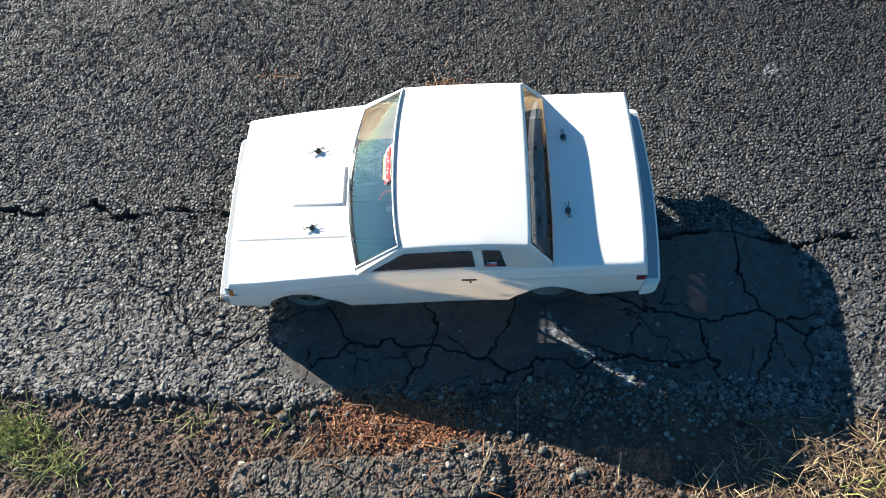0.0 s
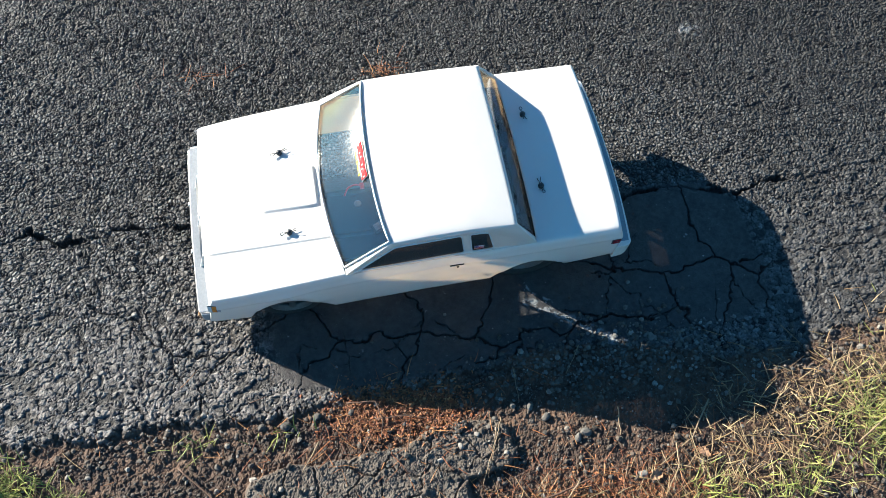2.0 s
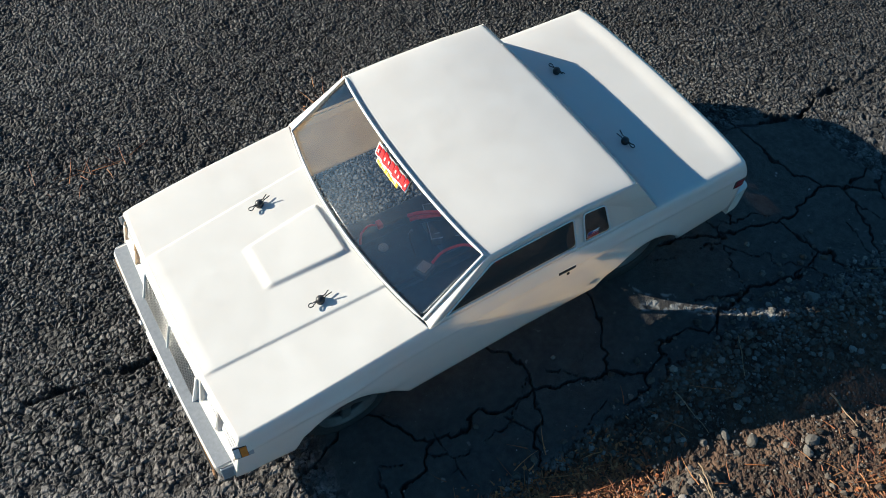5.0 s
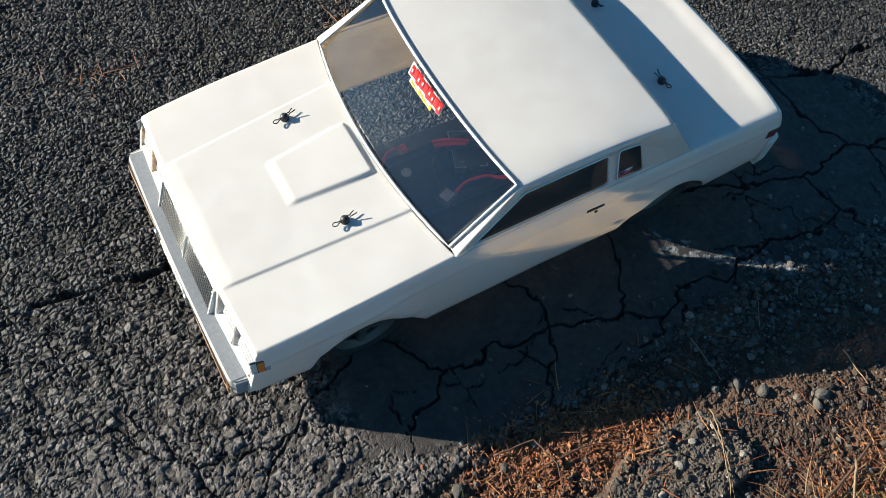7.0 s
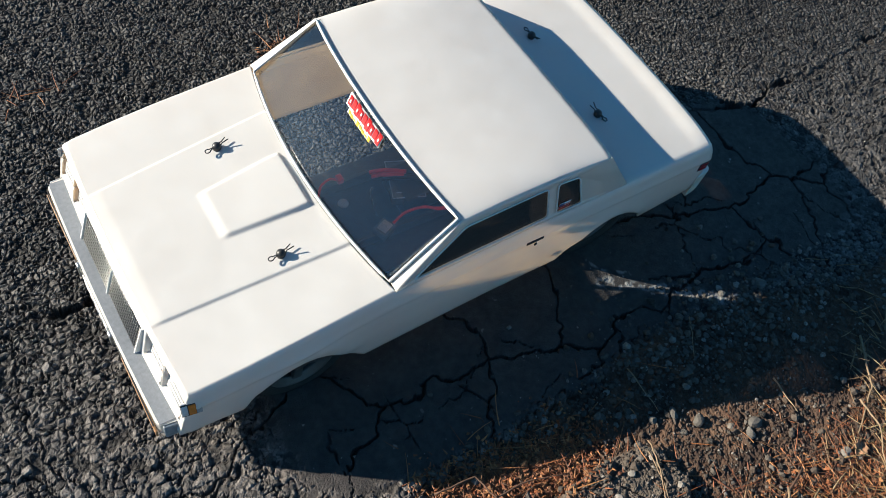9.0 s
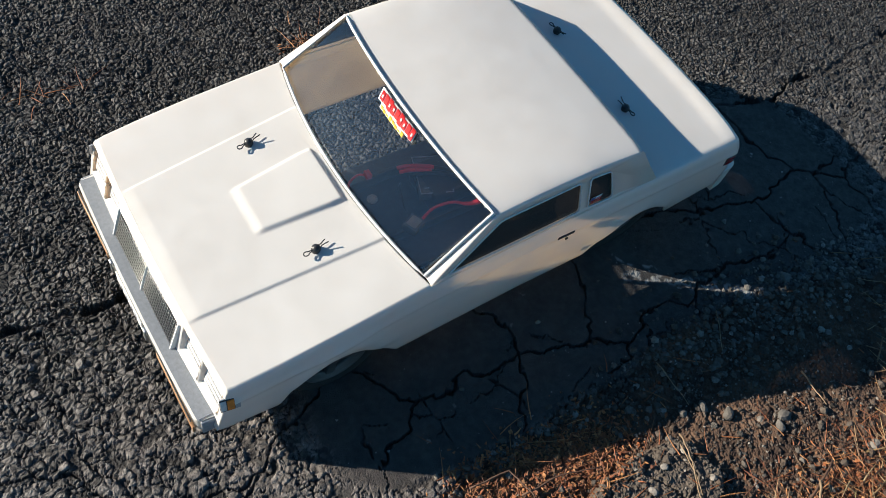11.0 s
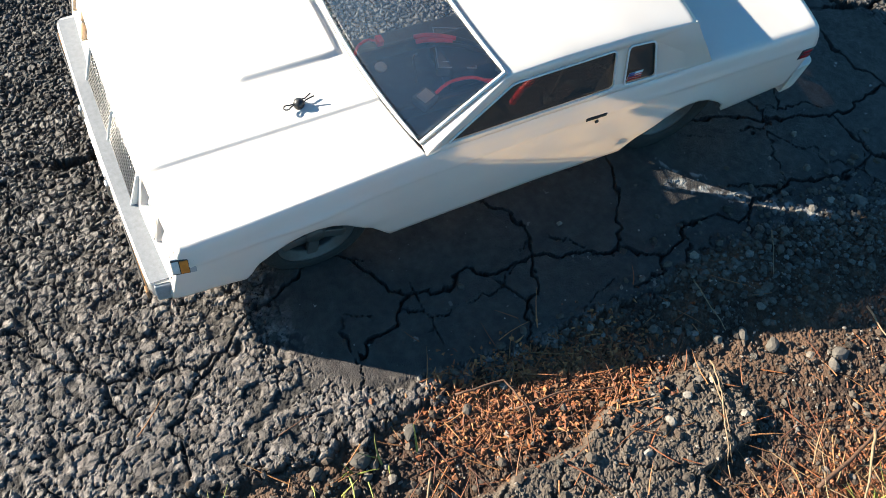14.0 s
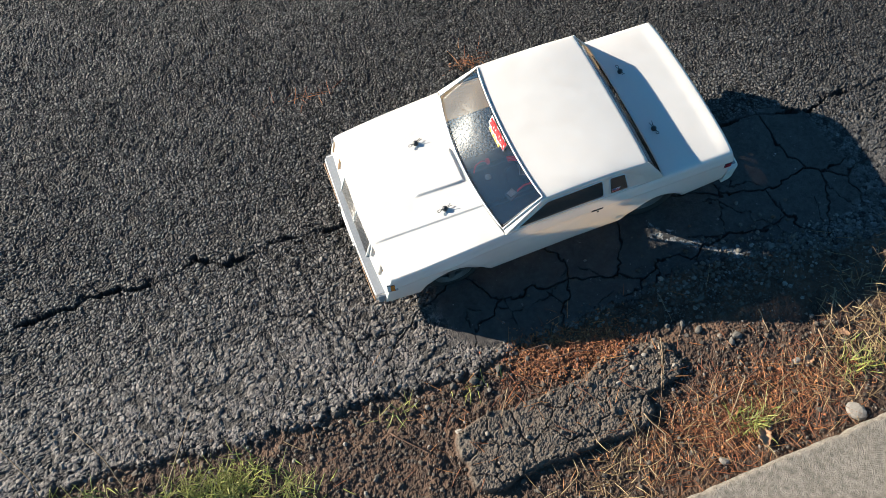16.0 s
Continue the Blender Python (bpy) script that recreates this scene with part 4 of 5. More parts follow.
def ground_sheet():
    xs = steps([(X0, -0.75, 0.0026), (-0.75, -0.50, 0.0016), (-0.50, 0.50, 0.00118), (0.50, X1, 0.0022)])
    ys = steps([(Y0, -0.53, 0.006), (-0.53, -0.30, 0.0016), (-0.30, 0.12, 0.00122), (0.12, 0.50, 0.0015), (0.50, 0.80, 0.0024), (0.80, Y1, 0.005)])
    nx, ny = len(xs), len(ys)
    x, y = np.meshgrid(xs, ys, indexing="ij")
    z, verge, crust, tone, pale_mark, shade_patch, crack, stone_relief = ground_height(x, y)
    rim = np.minimum(np.minimum(x - X0, X1 - x), np.minimum(y - Y0, Y1 - y))
    z *= ramp(0.0, 0.04, rim)
    co = np.stack([x, y, z], -1).reshape(-1, 3)
    i = np.arange(nx * ny).reshape(nx, ny)
    quads = np.stack([i[:-1, :-1], i[1:, :-1], i[1:, 1:], i[:-1, 1:]], -1).reshape(-1, 4)
    far = 60.0
    outer = np.array([(-far, -far, 0), (far, -far, 0), (far, far, 0), (-far, far, 0)])
    n = nx * ny
    c = [i[0, 0], i[-1, 0], i[-1, -1], i[0, -1]]
    ring = np.array([(n, n + 1, c[1], c[0]), (n + 1, n + 2, c[2], c[1]), (n + 2, n + 3, c[3], c[2]), (n + 3, n, c[0], c[3])])
    co, quads = np.vstack([co, outer]), np.vstack([quads, ring])
    me = bpy.data.meshes.new("ground")
    me.vertices.add(len(co))
    me.vertices.foreach_set("co", co.astype(np.float32).ravel())
    me.loops.add(quads.size)
    me.loops.foreach_set("vertex_index", quads.astype(np.int32).ravel())
    me.polygons.add(len(quads))
    me.polygons.foreach_set("loop_start", np.arange(0, quads.size, 4, dtype=np.int32))
    me.polygons.foreach_set("loop_total", np.full(len(quads), 4, dtype=np.int32))
    me.update(calc_edges=True)
    me.polygons.foreach_set("use_smooth", np.zeros(len(quads), dtype=bool))
    for name, values in (("verge", verge), ("crust", crust), ("tone", tone), ("pale_mark", pale_mark), ("shade_patch", shade_patch), ("crack", crack), ("stone_relief", stone_relief)):
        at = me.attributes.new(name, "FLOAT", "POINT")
        beyond = {"verge": [1, 1, 0, 0], "tone": [0.5] * 4, "stone_relief": [1] * 4}.get(name, [0] * 4)
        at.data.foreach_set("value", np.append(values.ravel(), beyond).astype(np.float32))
    ob = new("ground", me)
    me.materials.append(ground_material())
    return tagged(ob, "weathered cracked grey asphalt breaking off into an earthy verge", "ground", kind="structure")


def ground_material():
    m = material("asphalt_and_earth", rough=0.85)
    nt = m.node_tree
    b = nt.nodes["Principled BSDF"]
    co = nt.nodes.new("ShaderNodeTexCoord").outputs["Object"]

    def field(name):
        n = nt.nodes.new("ShaderNodeAttribute")
        n.attribute_name = name
        return n.outputs["Fac"]

    # small stones of the wearing course, each with a tone of its own, black tar in the joints
    shift = nt.nodes.new("ShaderNodeTexNoise")
    shift.inputs["Scale"].default_value, shift.inputs["Detail"].default_value = 210, 2
    nt.links.new(co, shift.inputs["Vector"])
    moved = nt.nodes.new("ShaderNodeVectorMath")
    moved.operation, moved.inputs[1].default_value = "MULTIPLY_ADD", (0.0042, 0.0042, 0.0042)
    nt.links.new(shift.outputs["Color"], moved.inputs[0])
    nt.links.new(co, moved.inputs[2])

    def pebbles(scale, feature):
        n = nt.nodes.new("ShaderNodeTexVoronoi")
        n.voronoi_dimensions, n.feature = "2D", feature
        n.inputs["Scale"].default_value = scale
        nt.links.new(moved.outputs[0], n.inputs["Vector"])
        return n

    joint = pebbles(150, "DISTANCE_TO_EDGE").outputs["Distance"]
    pebble = nt.nodes.new("ShaderNodeSeparateColor")
    nt.links.new(pebbles(150, "F1").outputs["Color"], pebble.inputs[0])
    sep = nt.nodes.new("ShaderNodeSeparateXYZ")
    nt.links.new(co, sep.inputs[0])
    fine_share = range_node(nt, sep.outputs[1], -0.16, 0.04, 0.34, 1.0)
    loose, joints = nt.nodes.new("ShaderNodeMath"), nt.nodes.new("ShaderNodeMath")
    loose.operation = joints.operation = "MULTIPLY"
    nt.links.new(range_node(nt, field("shade_patch"), 0.0, 1.0, 1.0, 0.0), loose.inputs[0])
    nt.links.new(fine_share, loose.inputs[1])
    nt.links.new(range_node(nt, joint, 0.04, 0.17, 0.95, 0.0), joints.inputs[0])
    nt.links.new(fine_share, joints.inputs[1])

    tone = field("tone")
    tar = mix_node(nt, range_node(nt, tone, 0.2, 0.95), (0.062, 0.059, 0.058, 1), (0.200, 0.192, 0.185, 1))
    tar = mix_node(nt, range_node(nt, noise_node(nt, co, 9, 4), 0.45, 0.75, 0, 0.6), tar, (0.080, 0.075, 0.072, 1))
    dusty = nt.nodes.new("ShaderNodeMath")
    dusty.operation = "MULTIPLY"
    nt.links.new(range_node(nt, sep.outputs[1], 0.16, -0.20), dusty.inputs[0])
    nt.links.new(range_node(nt, noise_node(nt, co, 14, 4), 0.25, 0.6, 0.45, 1.0), dusty.inputs[1])
    west = nt.nodes.new("ShaderNodeMath")
    west.operation = "MULTIPLY"
    nt.links.new(dusty.outputs[0], west.inputs[0])
    nt.links.new(range_node(nt, sep.outputs[0], 0.06, -0.10, 0.12, 1.0), west.inputs[1])
    pale = mix_node(nt, range_node(nt, tone, 0.2, 0.85), (0.106, 0.092, 0.084, 1), (0.245, 0.217, 0.198, 1))
    tar = mix_node(nt, west.outputs[0], tar, pale)
    # low gaps and pits go near black: tar, plus their shade painted in
    tar = mix_node(nt, range_node(nt, field("stone_relief"), 0.24, 0.74, 0.95, 0.0), tar, (0.011, 0.010, 0.010, 1))
    tar = mix_node(nt, range_node(nt, noise_node(nt, co, 700, 3), 0.50, 0.68, 0, 0.4), tar, (0.025, 0.025, 0.025, 1))
    lit = mix_node(nt, range_node(nt, pebble.outputs[0], 0.1, 0.9, 0.32, 2.25), (0, 0, 0, 1), (1, 1, 1, 1))
    tar = mix_node(nt, 0.9, tar, lit, "MULTIPLY")
    tar = mix_node(nt, joints.outputs[0], tar, (0.009, 0.008, 0.008, 1))
    # paints the car's shadow into the asphalt as a darker tone
    tar = mix_node(nt, field("shade_patch"), tar, mix_node(nt, range_node(nt, noise_node(nt, co, 45, 5), 0.3, 0.7), (0.023, 0.020, 0.020, 1), (0.046, 0.040, 0.039, 1)))
    tar = mix_node(nt, range_node(nt, noise_node(nt, co, 330, 2), 0.74, 0.77, 0, 0.6), tar, (0.30, 0.30, 0.30, 1))
    tar = mix_node(nt, range_node(nt, tone, 0.955, 0.975, 0, 0.7), tar, (0.30, 0.29, 0.27, 1))
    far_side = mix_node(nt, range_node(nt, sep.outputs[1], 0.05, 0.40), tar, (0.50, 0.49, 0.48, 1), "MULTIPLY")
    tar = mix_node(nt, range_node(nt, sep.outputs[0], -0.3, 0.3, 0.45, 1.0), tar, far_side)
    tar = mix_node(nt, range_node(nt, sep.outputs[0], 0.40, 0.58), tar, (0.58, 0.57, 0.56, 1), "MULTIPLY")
    tar = mix_node(nt, field("crack"), tar, (0.022, 0.019, 0.017, 1))
    tar = mix_node(nt, field("pale_mark"), tar, (0.25, 0.247, 0.243, 1))
    earth = mix_node(nt, range_node(nt, noise_node(nt, co, 26, 5), 0.35, 0.65), (0.031, 0.017, 0.010, 1), (0.108, 0.062, 0.036, 1))
    earth = mix_node(nt, range_node(nt, tone, 0.80, 0.97, 0, 0.6), earth, (0.11, 0.088, 0.068, 1))
    crust = mix_node(nt, range_node(nt, noise_node(nt, co, 60, 6, 0.7), 0.35, 0.7), (0.050, 0.040, 0.032, 1), (0.150, 0.122, 0.095, 1))
    earth = mix_node(nt, field("crust"), earth, crust)
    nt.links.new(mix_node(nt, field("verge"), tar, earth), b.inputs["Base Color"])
    nt.links.new(range_node(nt, noise_node(nt, co, 150, 3), 0.3, 0.7, 0.62, 0.95), b.inputs["Roughness"])
    bp = nt.nodes.new("ShaderNodeBump")
    bp.inputs["Distance"].default_value, bp.inputs["Strength"].default_value = 0.0018, 1.0
    nt.links.new(noise_node(nt, co, 780, 4, 0.65), bp.inputs["Height"])
    domes = nt.nodes.new("ShaderNodeBump")
    domes.inputs["Distance"].default_value = 0.0046
    nt.links.new(loose.outputs[0], domes.inputs["Strength"])
    nt.links.new(range_node(nt, joint, 0.0, 0.30), domes.inputs["Height"])
    nt.links.new(bp.outputs[0], domes.inputs["Normal"])
    asphalt_only = nt.nodes.new("ShaderNodeMix")
    asphalt_only.data_type = "VECTOR"
    nt.links.new(field("verge"), asphalt_only.inputs[0])
    nt.links.new(domes.outputs[0], asphalt_only.inputs[4])
    nt.links.new(bp.outputs[0], asphalt_only.inputs[5])
    nt.links.new(asphalt_only.outputs[1], b.inputs["Normal"])
    return m


ground_sheet()


# ---- the verge: kerb slab, stones, needles, grass, twigs ----
def height_at(x, y):
    return ground_height(np.atleast_1d(np.asarray(x, float)), np.atleast_1d(np.asarray(y, float)))[0]


def island_material(name, tones, rough=0.8, grain=500, by_object=False):
    """Each loose piece takes a tone of its own."""
    m = material(name, rough=rough)
    nt = m.node_tree
    own = nt.nodes.new("ShaderNodeObjectInfo").outputs["Random"] if by_object else nt.nodes.new("ShaderNodeNewGeometry").outputs["Random Per Island"]
    mixer = nt.nodes.new("ShaderNodeValToRGB")
    while len(mixer.color_ramp.elements) < len(tones):
        mixer.color_ramp.elements.new(0.5)
    for k, (e, tone) in enumerate(zip(mixer.color_ramp.elements, tones)):
        e.position, e.color = k / (len(tones) - 1), (*tone, 1)
    nt.links.new(own, mixer.inputs[0])
    co = nt.nodes.new("ShaderNodeTexCoord").outputs["Object"]
    shade = mix_node(nt, range_node(nt, noise_node(nt, co, grain, 4), 0.35, 0.75, 0, 0.5), mixer.outputs[0], (0.03, 0.026, 0.022, 1))
    nt.links.new(shade, nt.nodes["Principled BSDF"].inputs["Base Color"])
    bp = nt.nodes.new("ShaderNodeBump")
    bp.inputs["Distance"].default_value = 0.3 if by_object else 0.0006
    nt.links.new(noise_node(nt, co, grain * 1.5, 4), bp.inputs["Height"])
    nt.links.new(bp.outputs[0], nt.nodes["Principled BSDF"].inputs["Normal"])
    return m


def raw_mesh(name, co, faces, mat, label, category, kind="stuff", smooth_faces=False):
    me = bpy.data.meshes.new(name)
    co, faces = np.asarray(co, np.float32), np.asarray(faces, np.int32)
    k = faces.shape[1]
    me.vertices.add(len(co))
    me.vertices.foreach_set("co", co.ravel())
    me.loops.add(faces.size)
    me.loops.foreach_set("vertex_index", faces.ravel())
    me.polygons.add(len(faces))
    me.polygons.foreach_set("loop_start", np.arange(0, faces.size, k, dtype=np.int32))
    me.polygons.foreach_set("loop_total", np.full(len(faces), k, dtype=np.int32))
    me.update(calc_edges=True)
    me.polygons.foreach_set("use_smooth", np.full(len(faces), smooth_faces, dtype=bool))
    me.materials.append(mat)
    return tagged(new(name, me), label, category, kind=kind)


rng = np.random.default_rng(42)
ball = bmesh.new()
bmesh.ops.create_icosphere(ball, subdivisions=1, radius=1)
BALL_CO = np.array([v.co[:] for v in ball.verts])
BALL_FACES = np.array([[v.index for v in f.verts] for f in ball.faces])
ball.free()


def stone_shape(r, ball_co=None):
    """An angular pebble."""
    ball_co = BALL_CO if ball_co is None else ball_co
    co = ball_co * (1 + (0.45 if len(ball_co) < 20 else 0.16) * (rng.random((len(ball_co), 1)) - 0.5))
    for _ in range(3):
        n = rng.normal(size=3)
        n /= np.linalg.norm(n)
        cut = 0.45 + 0.4 * rng.random()
        over = np.clip(co @ n - cut, 0, None)
        co = co - over[:, None] * n
    co = co * np.array([1, 0.7 + 0.4 * rng.random(), 0.5 + 0.35 * rng.random()])
    a = rng.random() * 6.28
    turn = np.array([[math.cos(a), -math.sin(a), 0], [math.sin(a), math.cos(a), 0], [0, 0, 1]])
    return co @ turn.T * r


def scatter(count, chance):
    """Places where chance(x, y) allows."""
    xs, ys = [], []
    have = 0
    while have < count:
        x, y = rng.uniform(-0.95, 0.80, 6000), rng.uniform(-0.53, 0.55, 6000)
        keep = rng.random(6000) < chance(x, y)
        xs.append(x[keep])
        ys.append(y[keep])
        have += int(keep.sum())
    return np.concatenate(xs)[:count], np.concatenate(ys)[:count]


def verge_chance(x, y):
    d = edge_y(x) - y
    belt = np.exp(-((d - 0.022) / 0.030) ** 2)
    stony = 0.25 + 0.75 * np.exp(-((x - 0.26) / 0.22) ** 2)
    belt = np.maximum(belt, 0.9 * np.exp(-((d - 0.005) / 0.045) ** 2) * np.exp(-((x - 0.27) / 0.16) ** 2))
    bare = 0.20 * (d > 0.0)
    litter = 1 - 0.8 * np.exp(-(((x + 0.075) / 0.075) ** 2 + ((y + 0.285) / 0.035) ** 2) ** 2)
    return np.clip(belt * stony + bare, 0, 1) * litter * (y > -0.522)


def grit(name, count, chance, sizes, mat, label):
    """Very small eight-faced crumbs."""
    corner = np.array([(1, 0, 0), (-1, 0, 0), (0, 1, 0), (0, -1, 0), (0, 0, 1), (0, 0, -1)], float)
    side = np.array([(0, 2, 4), (2, 1, 4), (1, 3, 4), (3, 0, 4), (2, 0, 5), (1, 2, 5), (3, 1, 5), (0, 3, 5)])
    x, y = scatter(count, chance)
    z = height_at(x, y)
    co, faces = [], []
    for k in range(count):
        r = sizes(rng.random())
        co.append(corner * (0.6 + 0.7 * rng.random((6, 1))) * r @ np.array(Euler(rng.random(3) * 6.28).to_matrix()) + np.array([x[k], y[k], z[k] + 0.3 * r]))
        faces.append(side + k * 6)
    return raw_mesh(name, np.vstack(co), np.vstack(faces), mat, label, "grit")


def gravel(name, count, chance, sizes, mat, label):
    x, y = scatter(count, chance)
    z = height_at(x, y)
    co, faces = [], []
    for k in range(count):
        r = sizes(rng.random())
        co.append(stone_shape(r) + np.array([x[k], y[k], z[k] + 0.25 * r]))
        faces.append(BALL_FACES + k * len(BALL_CO))
    return raw_mesh(name, np.vstack(co), np.vstack(faces), mat, label, "gravel")


GRAVEL = island_material("mixed_gravel", [(0.045, 0.038, 0.032), (0.085, 0.070, 0.056), (0.070, 0.046, 0.030), (0.12, 0.105, 0.088), (0.050, 0.036, 0.026), (0.10, 0.083, 0.066), (0.25, 0.225, 0.195)], 0.85)
gravel("gravel", 5200, verge_chance, lambda f: 0.0012 + 0.0036 * f ** 2.6, GRAVEL, "loose angular grey and tan gravel along the broken edge")
grit("earth_grit", 11000, lambda x, y: (y < edge_y(x) + 0.004) * (y > -0.522) * (0.25 + 0.75 * np.exp(-((x - 0.1) / 0.3) ** 2)), lambda f: 0.0007 + 0.0013 * f ** 2, GRAVEL, "fine brown grit and crumbs of earth")
gravel("shaded_gravel", 600, lambda x, y: np.exp(-(((x - 0.25) / 0.17) ** 4 + ((y + 0.258) / 0.030) ** 4)), lambda f: 0.0010 + 0.0026 * f ** 2.2, island_material("grey_pebble", [(0.06, 0.054, 0.047), (0.10, 0.092, 0.082), (0.14, 0.13, 0.117), (0.07, 0.058, 0.047), (0.24, 0.226, 0.205)], 0.85), "grey pebbles lying in the car's shadow")
gravel("asphalt_crumbs", 420, lambda x, y: 0.25 * (y > edge_y(x)) * (np.abs(y) < 0.5), lambda f: 0.0006 + 0.0012 * f ** 3, island_material("asphalt_crumb", [(0.10, 0.10, 0.10), (0.22, 0.21, 0.20), (0.35, 0.33, 0.31)]), "small pale crumbs scattered on the asphalt")


def loose_stone(x, y, r, tone, label):
    co = stone_shape(1.0)
    bm = bmesh.new()
    bmesh.ops.create_icosphere(bm, subdivisions=2, radius=1)
    planes = [(rng.normal(size=3), 0.5 + 0.35 * rng.random()) for _ in range(7)]
    for v in bm.verts:
        for n, cut in planes:
            n = Vector(n / np.linalg.norm(n))
            over = v.co.dot(n) - cut
            if over > 0:
                v.co -= n * over
        v.co *= 1 + 0.10 * (noise.noise(v.co * 2.5) )
        v.co = Vector((v.co.x, v.co.y * 0.8, v.co.z * 0.62)) * r
    ob = part("stone", bm, material("stone_" + str(round(tone * 100)), (tone * 0.46, tone * 0.42, tone * 0.37), 0.85, vary=0.45, scale=150, bump=0.0005, bump_scale=600), None, smooth=False)
    ob.matrix_world = pose(x, y, float(height_at(x, y)[0]) + 0.28 * r, 0, 0, rng.random() * 360)
    return tagged(ob, label, "stone", "loose stones on the verge")


def small_stones(count):
    """Larger gravel, stone by stone, on a few shared shapes."""
    tone = island_material("gravel_stone", [(0.06, 0.054, 0.047), (0.10, 0.088, 0.075), (0.14, 0.125, 0.108), (0.08, 0.062, 0.046), (0.20, 0.182, 0.16), (0.30, 0.28, 0.25)], 0.85, grain=2.2, by_object=True)
    finer = bmesh.new()
    bmesh.ops.create_icosphere(finer, subdivisions=2, radius=1)
    finer_co, finer_faces = np.array([v.co[:] for v in finer.verts]), [[v.index for v in f.verts] for f in finer.faces]
    finer.free()
    shapes = []
    for k in range(14):
        me = bpy.data.meshes.new("stone")
        me.from_pydata(stone_shape(1.0, finer_co).tolist(), [], finer_faces)
        me.materials.append(tone)
        shapes.append(me)
    xs, ys = scatter(count, lambda x, y: verge_chance(x, y) * (0.15 + 0.85 * np.exp(-((x - 0.16) / 0.20) ** 2)))
    zs = height_at(xs, ys)
    for x, y, z in zip(xs, ys, zs):
        r = 0.0024 + 0.0028 * rng.random() ** 2
        ob = new("stone", shapes[int(rng.integers(14))])
        ob.matrix_world = pose(float(x), float(y), float(z) + 0.25 * r, 0, 0, rng.random() * 360) @ Matrix.Scale(r, 4)
        tagged(ob, "angular grey-brown gravel stone on the verge", "stone", "gravel stones on the verge")


small_stones(150)
for x, y, r, tone, label in ((0.284, -0.242, 0.0075, 0.30, "pale grey stone in the car's shadow"), (0.161, -0.352, 0.0085, 0.26, "rough grey stone on bare earth"), (0.149, -0.356, 0.0065, 0.30, "grey stone on bare earth"),
                             (0.051, -0.500, 0.0075, 0.48, "pale stone beside the kerb"), (0.217, -0.417, 0.0075, 0.42, "pinkish pale stone among dry grass"), (0.249, -0.508, 0.0150, 0.50, "flat pale concrete chip by the kerb"),
                             (-0.002, -0.340, 0.0050, 0.55, "small white stone on the crust"), (-0.261, -0.331, 0.0055, 0.65, "small white pebble on the verge"), (0.075, -0.300, 0.0055, 0.28, "grey stone at the shadow's edge"),
                             (0.098, -0.305, 0.0058, 0.27, "rounded grey stone at the shadow's edge"), (0.115, -0.322, 0.0072, 0.22, "dark grey stone with a long shadow"), (0.050, -0.312, 0.0050, 0.25, "grey stone beside dry stalks"),
                             (-0.175, -0.268, 0.0070, 0.18, "broken lump of asphalt"), (-0.215, -0.272, 0.0080, 0.17, "broken lump of asphalt"), (-0.130, -0.270, 0.0060, 0.18, "broken lump of asphalt"), (-0.245, -0.268, 0.0065, 0.18, "broken lump of asphalt"),
                             (-0.03, -0.352, 0.0042, 0.62, "small white pebble on the verge"), (0.022, -0.329, 0.0040, 0.55, "small white pebble on the verge")):
    loose_stone(x, y, r, tone, label)


def blades(name, count, place, length, width, mat, label, category, lift=0.5, bend=0.35, segments=3):
    """Thin three-sided blades or needles; place gives x, y; lift: how far they stand up."""
    x, y = place(count)
    z = height_at(x, y)
    co, faces, base = [], [], 0
    for k in range(count):
        a, n = rng.random() * 6.283, length(rng.random())
        up = max(0.02, lift(rng.random()) if callable(lift) else lift * rng.random())
        way = np.array([math.cos(a) * math.cos(up), math.sin(a) * math.cos(up), math.sin(up)])
        side = np.array([-math.sin(a), math.cos(a), 0])
        curl = side * (rng.random() - 0.5) * bend + np.array([0, 0, -1]) * bend * 0.6 * math.sin(up) + np.array([0, 0, 0.10 * rng.random()])
        w = width * (0.7 + 0.6 * rng.random())
        start = np.array([x[k], y[k], z[k] + 0.0008])
        for j in range(segments + 1):
            f = j / segments
            p = start + way * n * f + curl * n * f * f
            q = w * (1 - 0.85 * f ** 2)
            co += [p + side * q, p - side * q, p + np.array([0, 0, 0.8 * q])]
            if j:
                b = base + 3 * j
                for u, v in ((0, 1), (1, 2), (2, 0)):
                    faces.append((b - 3 + u, b - 3 + v, b + v, b + u))
        base += 3 * (segments + 1)
    return raw_mesh(name, co, faces, mat, label, category)


def spots(*centres):
    """A scatter of points round (x, y, spread x, spread y, weight)."""
    def place(count):
        w = np.array([c[4] for c in centres])
        pick = rng.choice(len(centres), count, p=w / w.sum())
        c = np.array([c[:4] for c in centres])[pick]
        x, y = c[:, 0] + c[:, 2] * rng.normal(size=count), c[:, 1] + c[:, 3] * rng.normal(size=count)
        return x, np.maximum(y, -0.52 + 0.02 * rng.random(count))
    return place


NEEDLE = island_material("rusty_needles", [(0.07, 0.022, 0.009), (0.27, 0.085, 0.022), (0.13, 0.040, 0.012), (0.42, 0.19, 0.062), (0.045, 0.020, 0.011), (0.34, 0.12, 0.032)], 0.7)
STRAW = island_material("dry_straw", [(0.19, 0.11, 0.045), (0.30, 0.20, 0.085), (0.12, 0.065, 0.03), (0.40, 0.30, 0.15), (0.15, 0.085, 0.035), (0.24, 0.15, 0.065)], 0.6)
GREEN = island_material("grass_green", [(0.16, 0.19, 0.025), (0.27, 0.27, 0.05), (0.20, 0.23, 0.03), (0.36, 0.33, 0.10), (0.11, 0.13, 0.02)], 0.55)
